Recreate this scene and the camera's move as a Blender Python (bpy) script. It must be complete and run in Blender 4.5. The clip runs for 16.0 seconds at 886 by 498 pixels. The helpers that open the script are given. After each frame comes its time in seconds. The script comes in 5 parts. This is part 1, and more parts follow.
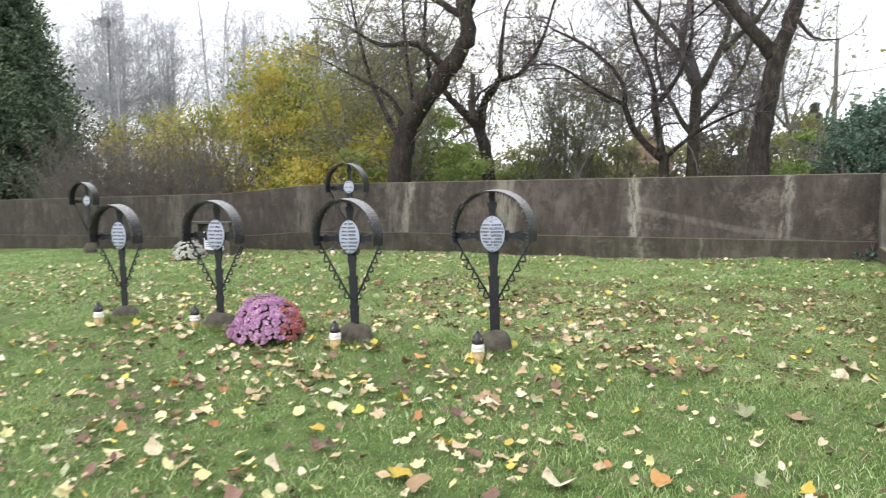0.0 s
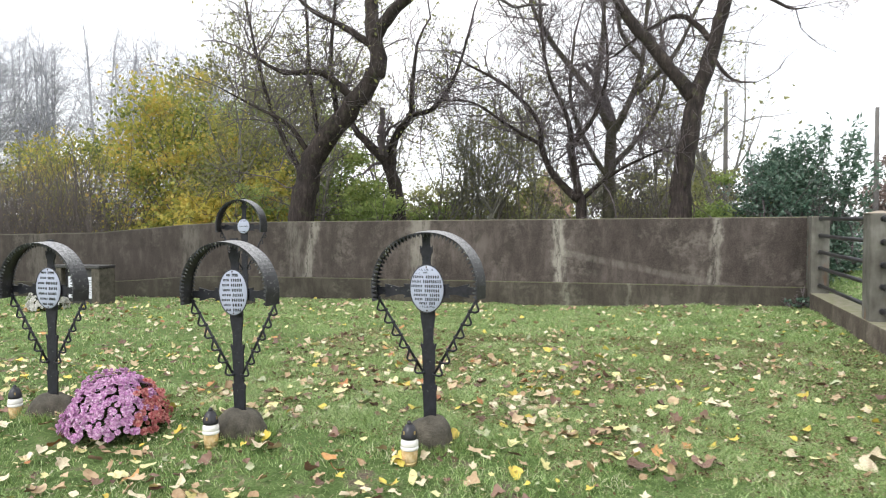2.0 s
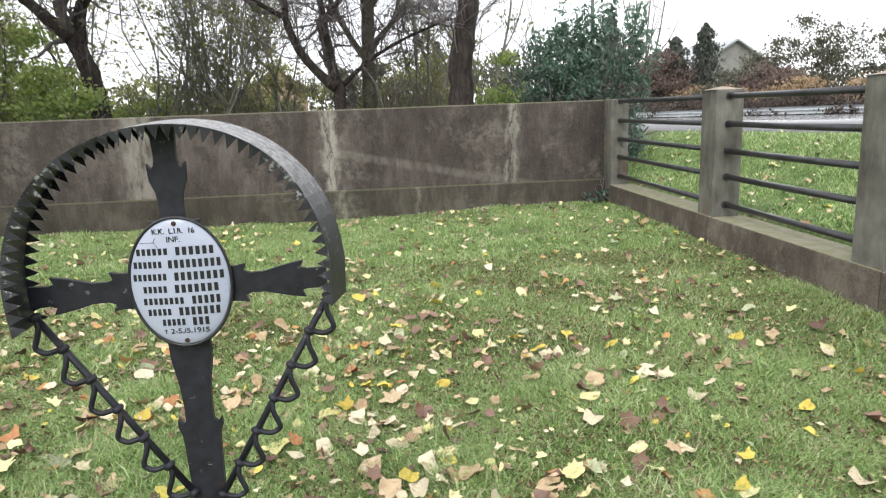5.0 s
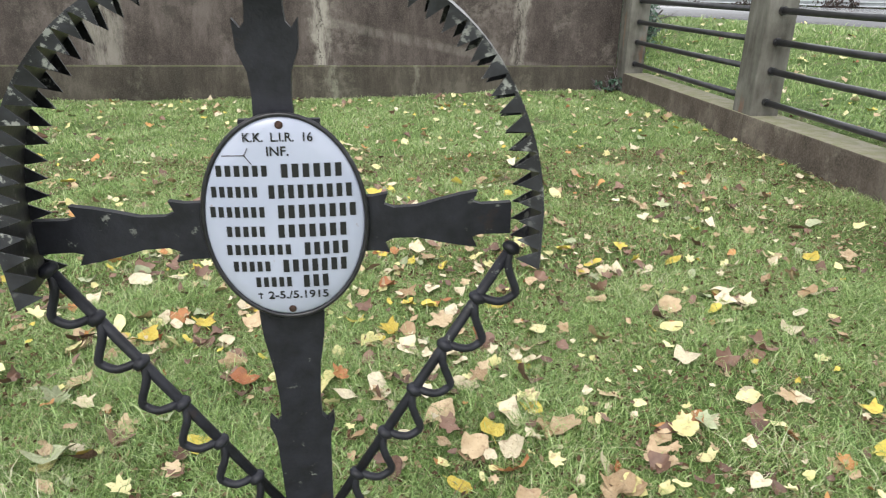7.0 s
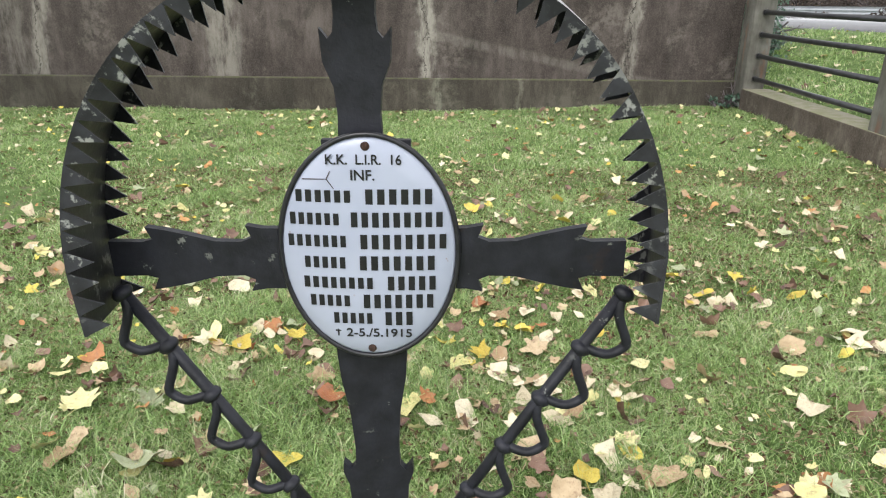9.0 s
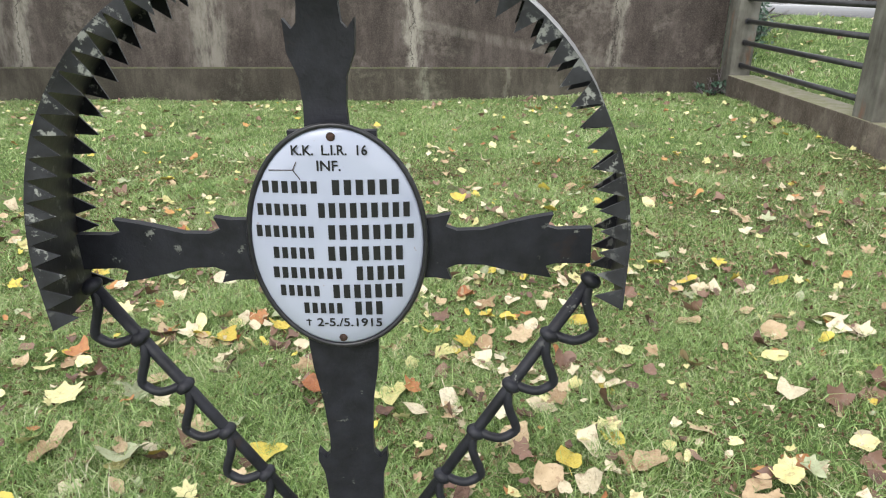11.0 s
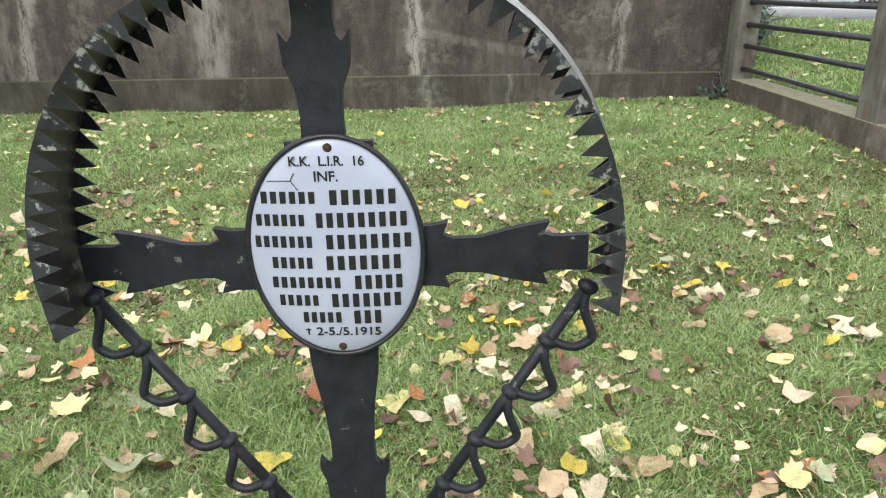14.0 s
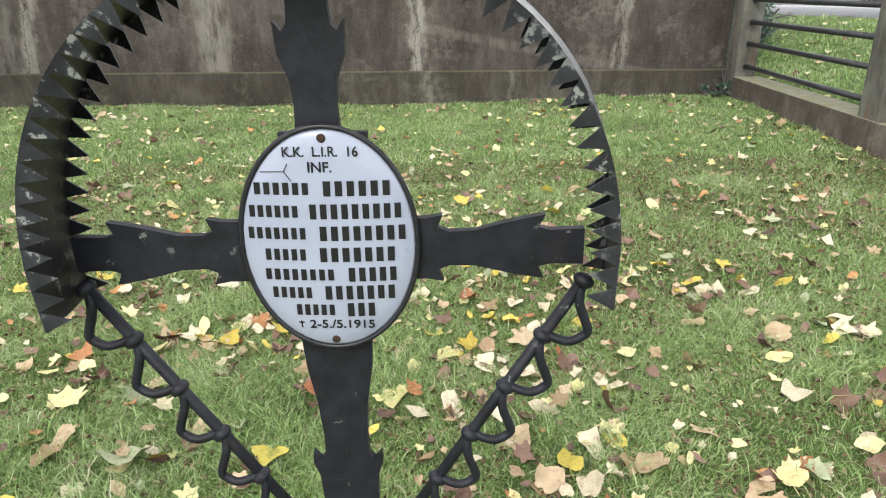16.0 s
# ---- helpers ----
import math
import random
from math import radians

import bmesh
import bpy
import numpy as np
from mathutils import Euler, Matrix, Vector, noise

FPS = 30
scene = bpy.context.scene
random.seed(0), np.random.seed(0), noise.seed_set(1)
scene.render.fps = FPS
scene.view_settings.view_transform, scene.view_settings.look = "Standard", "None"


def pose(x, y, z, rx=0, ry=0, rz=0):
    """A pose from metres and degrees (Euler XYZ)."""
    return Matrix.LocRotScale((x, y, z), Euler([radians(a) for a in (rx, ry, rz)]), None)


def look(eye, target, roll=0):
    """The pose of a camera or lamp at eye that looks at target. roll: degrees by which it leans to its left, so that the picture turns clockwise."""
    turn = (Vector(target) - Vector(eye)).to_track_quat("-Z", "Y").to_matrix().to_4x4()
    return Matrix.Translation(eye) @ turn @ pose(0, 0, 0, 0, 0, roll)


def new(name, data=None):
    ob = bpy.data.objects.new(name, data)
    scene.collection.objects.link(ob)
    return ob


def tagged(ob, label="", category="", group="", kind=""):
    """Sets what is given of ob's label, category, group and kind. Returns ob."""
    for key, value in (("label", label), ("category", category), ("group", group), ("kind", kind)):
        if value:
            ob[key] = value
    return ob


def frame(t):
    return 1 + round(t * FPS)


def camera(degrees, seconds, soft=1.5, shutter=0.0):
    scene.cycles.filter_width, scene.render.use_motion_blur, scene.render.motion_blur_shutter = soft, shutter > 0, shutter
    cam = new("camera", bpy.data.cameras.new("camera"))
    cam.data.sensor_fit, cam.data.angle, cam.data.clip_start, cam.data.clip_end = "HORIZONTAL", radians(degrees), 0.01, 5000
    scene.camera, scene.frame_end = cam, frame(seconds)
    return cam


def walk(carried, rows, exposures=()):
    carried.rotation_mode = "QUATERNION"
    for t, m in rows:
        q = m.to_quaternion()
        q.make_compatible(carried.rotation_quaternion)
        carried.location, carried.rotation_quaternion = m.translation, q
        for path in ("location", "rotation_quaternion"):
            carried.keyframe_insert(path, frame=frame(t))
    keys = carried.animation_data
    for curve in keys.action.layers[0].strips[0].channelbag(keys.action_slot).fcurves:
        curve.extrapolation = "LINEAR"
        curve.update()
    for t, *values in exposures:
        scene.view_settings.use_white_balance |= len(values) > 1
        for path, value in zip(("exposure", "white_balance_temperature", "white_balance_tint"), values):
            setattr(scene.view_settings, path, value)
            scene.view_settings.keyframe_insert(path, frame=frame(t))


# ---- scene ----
cam = camera(67.7, 16.0, soft=1.1, shutter=0.35)
PATH = [
    (0, (-0.255, 0.296, 1.443), (-1.14, 2.079, 1.257), -0.8),
    (0.5, (-0.37, 0.608, 1.407), (-1.141, 2.449, 1.278), -1.4),
    (1, (-0.446, 0.902, 1.468), (-1.176, 2.762, 1.389), -0.9),
    (1.5, (-0.702, 1.186, 1.451), (-1.305, 3.092, 1.407), -0.1),
    (2, (-0.921, 1.437, 1.439), (-1.54, 3.338, 1.373), -0.3),
    (2.5, (-1.04, 1.805, 1.456), (-1.771, 3.662, 1.341), -2.4),
    (3, (-1.2, 2.25, 1.416), (-1.656, 4.192, 1.285), -2.4),
    (3.5, (-1.423, 2.709, 1.431), (-1.502, 4.702, 1.286), -1.7),
    (3.7, (-1.479, 2.898, 1.425), (-1.505, 4.892, 1.273), -1.7),
    (6, (-1.986, 4.192, 1.386), (-1.798, 6.095, 0.802), -2.2),
    (6.5, (-2.061, 4.325, 1.372), (-1.907, 6.212, 0.728), -1.2),
    (7, (-2.177, 4.391, 1.361), (-1.935, 6.238, 0.633), 0.9),
    (7.5, (-2.2, 4.456, 1.37), (-2.07, 6.314, 0.64), 0.1),
    (8, (-2.166, 4.494, 1.374), (-2.168, 6.384, 0.719), -0.1),
    (8.5, (-2.177, 4.509, 1.358), (-2.196, 6.393, 0.687), 0.4),
    (9, (-2.169, 4.51, 1.352), (-2.216, 6.384, 0.655), 0.4),
    (9.5, (-2.158, 4.506, 1.353), (-2.212, 6.372, 0.636), 0.4),
    (10, (-2.148, 4.505, 1.353), (-2.191, 6.368, 0.627), 0.2),
    (12.5, (-2.136, 4.5, 1.356), (-2.146, 6.364, 0.63), 0.1),
    (13, (-2.134, 4.497, 1.357), (-2.154, 6.364, 0.64), -0.1),
    (13.5, (-2.131, 4.499, 1.358), (-2.16, 6.368, 0.648), -0.5),
    (14, (-2.129, 4.5, 1.357), (-2.166, 6.371, 0.651), -0.9),
    (14.5, (-2.125, 4.503, 1.355), (-2.166, 6.374, 0.651), -1.0),
    (15, (-2.122, 4.508, 1.35), (-2.164, 6.378, 0.644), -0.9),
    (15.5, (-2.121, 4.507, 1.349), (-2.165, 6.376, 0.639), -0.7),
    (16, (-2.121, 4.505, 1.35), (-2.161, 6.372, 0.634), -0.5),
]
walk(cam, [(t, look(eye, target, roll)) for t, eye, target, roll in PATH])

# ---- world and light: a bright overcast sky ----
world = bpy.data.worlds.new("overcast_sky")
scene.world = world
world.use_nodes = True
wt = world.node_tree
wt.nodes.clear()


def wnode(kind, **values):
    n = wt.nodes.new(kind)
    for k, v in values.items():
        n.inputs[k].default_value = v
    return n


sky = wt.nodes.new("ShaderNodeTexSky")
sky.sky_type, sky.sun_disc = "NISHITA", False
sky.sun_elevation, sky.sun_rotation = radians(35), radians(200)
sky_level = wnode("ShaderNodeBackground", Strength=0.1)
wt.links.new(sky.outputs[0], sky_level.inputs[0])
coord = wt.nodes.new("ShaderNodeTexCoord")
cloud = wnode("ShaderNodeTexNoise", Scale=2.2, Detail=5.0, Roughness=0.55)
wt.links.new(coord.outputs["Generated"], cloud.inputs["Vector"])
ramp = wt.nodes.new("ShaderNodeValToRGB")
ramp.color_ramp.elements[0].position, ramp.color_ramp.elements[0].color = 0.3, (0.86, 0.90, 0.97, 1)
ramp.color_ramp.elements[1].position, ramp.color_ramp.elements[1].color = 0.62, (1.0, 1.0, 1.0, 1)
wt.links.new(cloud.outputs[0], ramp.inputs[0])
cloud_level = wnode("ShaderNodeBackground", Strength=1.18)
wt.links.new(ramp.outputs[0], cloud_level.inputs[0])
mix = wnode("ShaderNodeMixShader", Fac=0.9)
wt.links.new(sky_level.outputs[0], mix.inputs[1])
wt.links.new(cloud_level.outputs[0], mix.inputs[2])
out = wt.nodes.new("ShaderNodeOutputWorld")
wt.links.new(mix.outputs[0], out.inputs[0])

sun = new("sun", bpy.data.lights.new("sun", "SUN"))
sun.data.energy, sun.data.angle, sun.data.color = 1.0, radians(28), (1.0, 0.97, 0.92)
sun.matrix_world = look((-6, -14, 14), (0, 0, 0))
scene.view_settings.exposure = 0.78

# ---- materials ----


class Nodes:
    """A small wrapper to write node materials briefly."""

    def __init__(self, name):
        self.mat = bpy.data.materials.new(name)
        self.mat.use_nodes = True
        self.t = self.mat.node_tree
        self.b = self.t.nodes["Principled BSDF"]

    def add(self, kind, **inputs):
        n = self.t.nodes.new(kind)
        for k, v in inputs.items():
            self.put(n.inputs[k.replace("_", " ")], v)
        return n

    def put(self, socket, v):
        if isinstance(v, bpy.types.NodeSocket):
            self.t.links.new(v, socket)
        else:
            socket.default_value = v

    def xyz(self, which="Object"):
        return self.add("ShaderNodeTexCoord").outputs[which]

    def noise(self, scale, vec=None, detail=4.0, rough=0.6, stretch=None):
        vec = vec or self.xyz()
        if stretch:
            m = self.add("ShaderNodeMapping", Vector=vec)
            m.inputs["Scale"].default_value = stretch
            vec = m.outputs[0]
        return self.add("ShaderNodeTexNoise", Vector=vec, Scale=scale, Detail=detail, Roughness=rough).outputs[0]

    def ramp(self, fac, *stops):
        n = self.t.nodes.new("ShaderNodeValToRGB")
        e = n.color_ramp.elements
        while len(e) < len(stops):
            e.new(0.5)
        for el, (p, c) in zip(e, stops):
            el.position = p
            el.color = (*c, 1) if len(c) == 3 else c
        self.put(n.inputs[0], fac)
        return n.outputs[0]

    def grey(self, fac, a, b):
        """Smooth step of a value from 0 at a to 1 at b."""
        n = self.add("ShaderNodeMapRange", Value=fac, From_Min=a, From_Max=b)
        n.interpolation_type = "SMOOTHSTEP"
        return n.outputs[0]

    def math(self, op, a, b=0.0, c=0.0):
        n = self.t.nodes.new("ShaderNodeMath")
        n.operation = op
        self.put(n.inputs[0], a), self.put(n.inputs[1], b), self.put(n.inputs[2], c)
        return n.outputs[0]

    def mix(self, fac, a, b, blend="MIX"):
        n = self.t.nodes.new("ShaderNodeMix")
        n.data_type, n.blend_type = "RGBA", blend
        self.put(n.inputs[0], fac)
        for i, v in ((6, a), (7, b)):
            self.put(n.inputs[i], (*v, 1) if isinstance(v, tuple) and len(v) == 3 else v)
        return n.outputs[2]

    def bump(self, height, strength=0.4, distance=0.01):
        n = self.add("ShaderNodeBump", Strength=strength, Distance=distance, Height=height)
        self.put(self.b.inputs["Normal"], n.outputs[0])

    def done(self, colour, rough=0.8, metal=0.0, spec=0.5):
        self.put(self.b.inputs["Base Color"], (*colour, 1) if isinstance(colour, tuple) else colour)
        self.put(self.b.inputs["Roughness"], rough)
        self.put(self.b.inputs["Metallic"], metal)
        self.put(self.b.inputs["Specular IOR Level"], spec)
        return self.mat


def plain(name, a, b, scale=8.0, rough=0.8, bump=0.3, metal=0.0, spec=0.5, dist=0.004):
    """Two-scale mottled surface between two colours."""
    n = Nodes(name)
    f1, f2 = n.noise(scale), n.noise(scale * 9, detail=3.0)
    f = n.math("ADD", n.math("MULTIPLY", f1, 0.65), n.math("MULTIPLY", f2, 0.35))
    n.bump(f2, bump, dist)
    return n.done(n.ramp(f, (0.34, a), (0.66, b)), rough, metal, spec)


def island(name, *stops, rough=0.75, spec=0.3, clumped=0.0, by_object=False, glow_through=0.45, share=0.5):
    """Colour that differs from piece to piece, with a little mottling."""
    n = Nodes(name)
    if by_object:
        r = n.add("ShaderNodeObjectInfo").outputs["Random"]
    else:
        r = n.add("ShaderNodeNewGeometry").outputs["Random Per Island"]
    if clumped:
        r = n.math("ADD", n.math("MULTIPLY", r, 1.0 - share), n.math("MULTIPLY", n.grey(n.noise(clumped, detail=3.0), 0.3, 0.7), share))
    c = n.ramp(r, *stops)
    c = n.mix(n.grey(n.noise(45.0), 0.45, 0.75), c, n.mix(0.5, c, (0.12, 0.06, 0.02)))
    if glow_through:
        thin = n.add("ShaderNodeBsdfTranslucent", Color=c)
        both = n.add("ShaderNodeMixShader", Fac=glow_through)
        n.t.links.new(n.b.outputs[0], both.inputs[1])
        n.t.links.new(thin.outputs[0], both.inputs[2])
        n.t.links.new(both.outputs[0], n.t.nodes["Material Output"].inputs[0])
    return n.done(c, rough, 0.0, spec)


def concrete(name, streaks, tint=(1.0, 1.0, 1.0), top=0.5):
    """Weathered poured concrete, brown-grey, with damp dark areas, lime runs at given places and fine grain."""
    n = Nodes(name)
    co = n.xyz()
    sep = n.add("ShaderNodeSeparateXYZ", Vector=co)
    x, z = sep.outputs[0], sep.outputs[2]
    big = n.noise(0.7, co, 5.0, 0.65)
    mid = n.noise(3.2, co, 5.0, 0.7, stretch=(1.6, 1.0, 0.5))
    fine = n.noise(60.0, co, 3.0, 0.7)
    runs = n.noise(7.0, co, 4.0, 0.6, stretch=(1.0, 1.0, 0.12))
    col = n.ramp(n.math("ADD", n.math("MULTIPLY", big, 0.5), n.math("MULTIPLY", mid, 0.5)),
                 (0.37, (0.026, 0.02, 0.0175)), (0.5, (0.064, 0.05, 0.045)), (0.63, (0.135, 0.112, 0.102)))
    col = n.mix(n.math("MULTIPLY", n.grey(runs, 0.5, 0.75), 0.6), col, (0.05, 0.042, 0.037))
    col = n.mix(n.math("MULTIPLY", n.grey(fine, 0.35, 0.75), 0.3), col, (0.2, 0.165, 0.148))
    blot = n.math("MULTIPLY", n.grey(n.noise(1.5, co, 6.0, 0.75), 0.5, 0.66), n.grey(n.noise(11.0, co, 4.0, 0.7), 0.35, 0.6))
    col = n.mix(n.math("MULTIPLY", blot, 0.5), col, (0.24, 0.21, 0.185))
    col = n.mix(n.math("MULTIPLY", n.grey(n.noise(2.3, co, 5.0, 0.7), 0.56, 0.68), 0.55), col, (0.035, 0.03, 0.024))
    wob = n.math("MULTIPLY", n.math("SUBTRACT", n.noise(2.6, co, 6.0, 0.75), 0.5), 0.42)
    for x0, width, slant, bright in streaks:
        axis = n.math("ADD", n.math("SUBTRACT", x, x0), n.math("MULTIPLY", n.math("SUBTRACT", z, 1.0), slant))
        d = n.math("ABSOLUTE", n.math("ADD", axis, wob))
        soft = n.math("MULTIPLY", n.grey(d, width * 1.1, width * 0.3), n.grey(n.noise(9.0, co, 5.0, 0.7, stretch=(1.0, 1.0, 0.25)), 0.32, 0.6))
        if slant > 1:
            soft = n.math("MULTIPLY", soft, n.grey(x, x0 - 0.05, x0 + 0.3))
        col = n.mix(n.math("MULTIPLY", soft, bright), col, (0.36, 0.33, 0.29))
        thin = n.grey(n.math("ABSOLUTE", n.math("ADD", n.math("ADD", axis, 0.03), n.math("MULTIPLY", n.math("SUBTRACT", n.noise(3.1, co, 5.0, 0.75), 0.5), 0.45))), 0.010, 0.003)
        col = n.mix(n.math("MULTIPLY", thin, 0.8 if bright > 0.6 else 0.0), col, (0.03, 0.026, 0.022))
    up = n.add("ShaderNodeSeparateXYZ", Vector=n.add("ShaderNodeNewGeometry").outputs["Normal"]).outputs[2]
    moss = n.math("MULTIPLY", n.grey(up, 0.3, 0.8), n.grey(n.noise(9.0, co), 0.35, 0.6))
    # upward faces mixed paler by the amount of top, then moss over them
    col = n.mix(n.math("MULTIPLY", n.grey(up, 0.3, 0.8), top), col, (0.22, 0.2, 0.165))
    col = n.mix(n.math("MULTIPLY", moss, 0.5), col, (0.11, 0.12, 0.04))
    # darker towards the west, the edge varied by the broad noise
    west_dark = n.math("MULTIPLY", n.grey(n.math("ADD", x, n.math("MULTIPLY", big, 3.0)), -2.5, -9.0), 0.36)
    col = n.mix(west_dark, col, (0.03, 0.026, 0.022))
    col = n.mix(1.0, col, tint, "MULTIPLY")
    n.bump(n.math("ADD", fine, n.math("MULTIPLY", mid, 2.0)), 0.5, 0.008)
    return n.done(col, 0.85, 0.0, 0.3)


WALL = concrete("wall_concrete", [(-2.62, 0.16, 0.05, 0.95), (0.02, 0.12, -0.05, 0.75), (-7.66, 0.17, -0.16, 0.85), (-5.28, 0.3, 0.0, 0.6), (-10.6, 0.3, 0.0, 0.4), (-2.7, 0.4, 5.0, 0.24), (-8.05, 0.22, 0.0, 0.45), (-15.0, 0.4, 0.0, 0.3)], (0.88, 0.9, 0.89))
BASE = concrete("base_concrete", [(-2.5, 0.06, 0.0, 0.5), (-1.4, 0.05, 0.0, 0.35)], (0.8, 0.87, 0.77), 0.12)
PLINTH = concrete("plinth_concrete", [], (1.3, 1.33, 1.22), 0.8)
n = Nodes("post_concrete")
co = n.xyz("Object")
f = n.math("ADD", n.math("MULTIPLY", n.noise(2.4, co, 5.0), 0.6), n.math("MULTIPLY", n.noise(9.0, co, 4.0, stretch=(1, 1, 0.2)), 0.4))
fine = n.noise(70.0, co)
c = n.ramp(f, (0.36, (0.065, 0.06, 0.05)), (0.52, (0.145, 0.14, 0.122)), (0.68, (0.245, 0.238, 0.215)))
c = n.mix(n.math("MULTIPLY", n.grey(n.noise(5.0, co, stretch=(1, 1, 0.3)), 0.58, 0.7), 0.55), c, (0.2, 0.1, 0.06))
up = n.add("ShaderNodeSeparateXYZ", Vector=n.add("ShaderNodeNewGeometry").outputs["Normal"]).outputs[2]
# upward faces mixed paler, towards tan
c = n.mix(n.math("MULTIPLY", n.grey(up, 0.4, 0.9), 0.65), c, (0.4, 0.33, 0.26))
n.bump(n.math("ADD", fine, n.math("MULTIPLY", f, 2.0)), 0.5, 0.006)
POST = n.done(c, 0.85, 0.0, 0.3)

# black-painted wrought iron with pale lichen specks and a dull sheen
n = Nodes("black_iron")
co = n.xyz("Object")
f, g = n.noise(30.0, co, 5.0), n.noise(160.0, co, 3.0)
c = n.ramp(f, (0.35, (0.008, 0.0085, 0.012)), (0.65, (0.02, 0.021, 0.029)))
lich = n.math("MULTIPLY", n.grey(n.noise(42.0, co, 4.0, 0.7), 0.63, 0.68), n.grey(n.noise(6.0, co), 0.5, 0.6))
c = n.mix(lich, c, (0.2, 0.21, 0.19))
c = n.mix(n.math("MULTIPLY", n.grey(n.noise(17.0, co, 4.0), 0.64, 0.74), 0.4), c, (0.04, 0.022, 0.014))
n.bump(n.math("ADD", f, g), 0.35, 0.002)
IRON = n.done(c, n.math("ADD", 0.42, n.math("MULTIPLY", g, 0.2)), 0.0, 0.35)

# the cut teeth: dark grey sheet, spotted with pale lichen
n = Nodes("toothed_sheet")
co = n.xyz("Object")
f, g = n.noise(25.0, co, 5.0), n.noise(150.0, co, 3.0)
up = n.add("ShaderNodeSeparateXYZ", Vector=n.add("ShaderNodeNewGeometry").outputs["Normal"]).outputs[2]
c = n.ramp(f, (0.35, (0.012, 0.0125, 0.016)), (0.65, (0.032, 0.033, 0.041)))
c = n.mix(n.math("MULTIPLY", n.grey(n.noise(48.0, co, 4.0, 0.7), 0.55, 0.63), n.grey(n.noise(5.0, co), 0.42, 0.6)), c, (0.28, 0.29, 0.27))
n.bump(n.math("ADD", f, g), 0.35, 0.002)
TEETH = n.done(c, 0.45, 0.0, 0.5)

# weathered sheet of the canopies: black with lichen, sky light painted grey on top
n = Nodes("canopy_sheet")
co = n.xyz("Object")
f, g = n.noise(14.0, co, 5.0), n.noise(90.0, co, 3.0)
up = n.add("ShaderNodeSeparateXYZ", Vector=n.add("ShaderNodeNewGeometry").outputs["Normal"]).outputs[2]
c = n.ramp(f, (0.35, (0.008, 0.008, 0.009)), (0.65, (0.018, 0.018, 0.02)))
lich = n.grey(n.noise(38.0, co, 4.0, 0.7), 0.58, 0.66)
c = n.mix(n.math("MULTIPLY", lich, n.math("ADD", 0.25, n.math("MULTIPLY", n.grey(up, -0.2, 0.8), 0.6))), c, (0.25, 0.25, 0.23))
# upward faces painted pale grey for sky light, broken up by noise
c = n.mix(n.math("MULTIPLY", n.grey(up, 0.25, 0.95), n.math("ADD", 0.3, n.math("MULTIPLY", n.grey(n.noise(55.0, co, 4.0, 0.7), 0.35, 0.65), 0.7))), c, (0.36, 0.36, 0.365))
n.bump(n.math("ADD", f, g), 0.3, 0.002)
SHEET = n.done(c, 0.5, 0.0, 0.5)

n = Nodes("pipe_paint")
c = n.ramp(n.noise(9.0), (0.35, (0.018, 0.018, 0.021)), (0.65, (0.04, 0.04, 0.045)))
n.bump(n.noise(120.0), 0.2, 0.001)
PIPE = n.done(c, 0.32, 0.0, 0.6)

n = Nodes("white_enamel")
co = n.xyz("Object")
c = n.ramp(n.noise(6.0, co), (0.3, (0.37, 0.405, 0.52)), (0.7, (0.44, 0.475, 0.585)))
c = n.mix(n.math("MULTIPLY", n.grey(n.noise(55.0, co, 3.0), 0.72, 0.78), 0.6), c, (0.3, 0.2, 0.13))
ENAMEL = n.done(c, 0.16, 0.0, 0.5)
LETTER = plain("black_lettering", (0.012, 0.012, 0.014), (0.02, 0.02, 0.024), 60, 0.3, 0.0)
RIM = plain("black_rim", (0.012, 0.012, 0.016), (0.03, 0.03, 0.035), 60, 0.3, 0.1)
RUST = plain("rusty_rivet", (0.025, 0.014, 0.011), (0.08, 0.04, 0.027), 160, 0.8, 0.5)
STONE = plain("mossy_concrete_stone", (0.035, 0.032, 0.024), (0.13, 0.115, 0.09), 12, 0.9, 0.8, dist=0.015)
n = Nodes("dark_wet_bark")
co = n.xyz("Object")
ridge, mid = n.noise(16.0, co, 5.0, 0.7, stretch=(1.0, 1.0, 0.22)), n.noise(3.0, co, 5.0, 0.65)
c = n.ramp(n.math("ADD", n.math("MULTIPLY", ridge, 0.7), n.math("MULTIPLY", mid, 0.3)), (0.36, (0.01, 0.0075, 0.007)), (0.52, (0.036, 0.027, 0.024)), (0.68, (0.095, 0.075, 0.066)))
c = n.mix(n.math("MULTIPLY", n.grey(n.noise(5.5, co, 4.0, 0.7), 0.55, 0.68), 0.5), c, (0.075, 0.08, 0.035))
n.bump(ridge, 1.0, 0.05)
BARK = n.done(c, 0.8, 0.0, 0.35)
OLIVE_TWIG = plain("lichen_twigs", (0.13, 0.125, 0.105), (0.28, 0.27, 0.23), 3, 0.9, 0.0)
TWIG = plain("twig_bark", (0.07, 0.059, 0.065), (0.19, 0.16, 0.168), 3, 0.85, 0.0)
MOSSY = plain("mossy_bark", (0.03, 0.029, 0.02), (0.12, 0.11, 0.07), 5, 0.9, 0.8, dist=0.03)
# twig colour paled and blued to paint in distance haze
PALE_TWIG = plain("hazed_twigs", (0.28, 0.28, 0.31), (0.46, 0.46, 0.51), 2, 0.9, 0.0)
BRUSH = plain("dry_brush", (0.085, 0.072, 0.066), (0.19, 0.163, 0.148), 3, 0.9, 0.0)
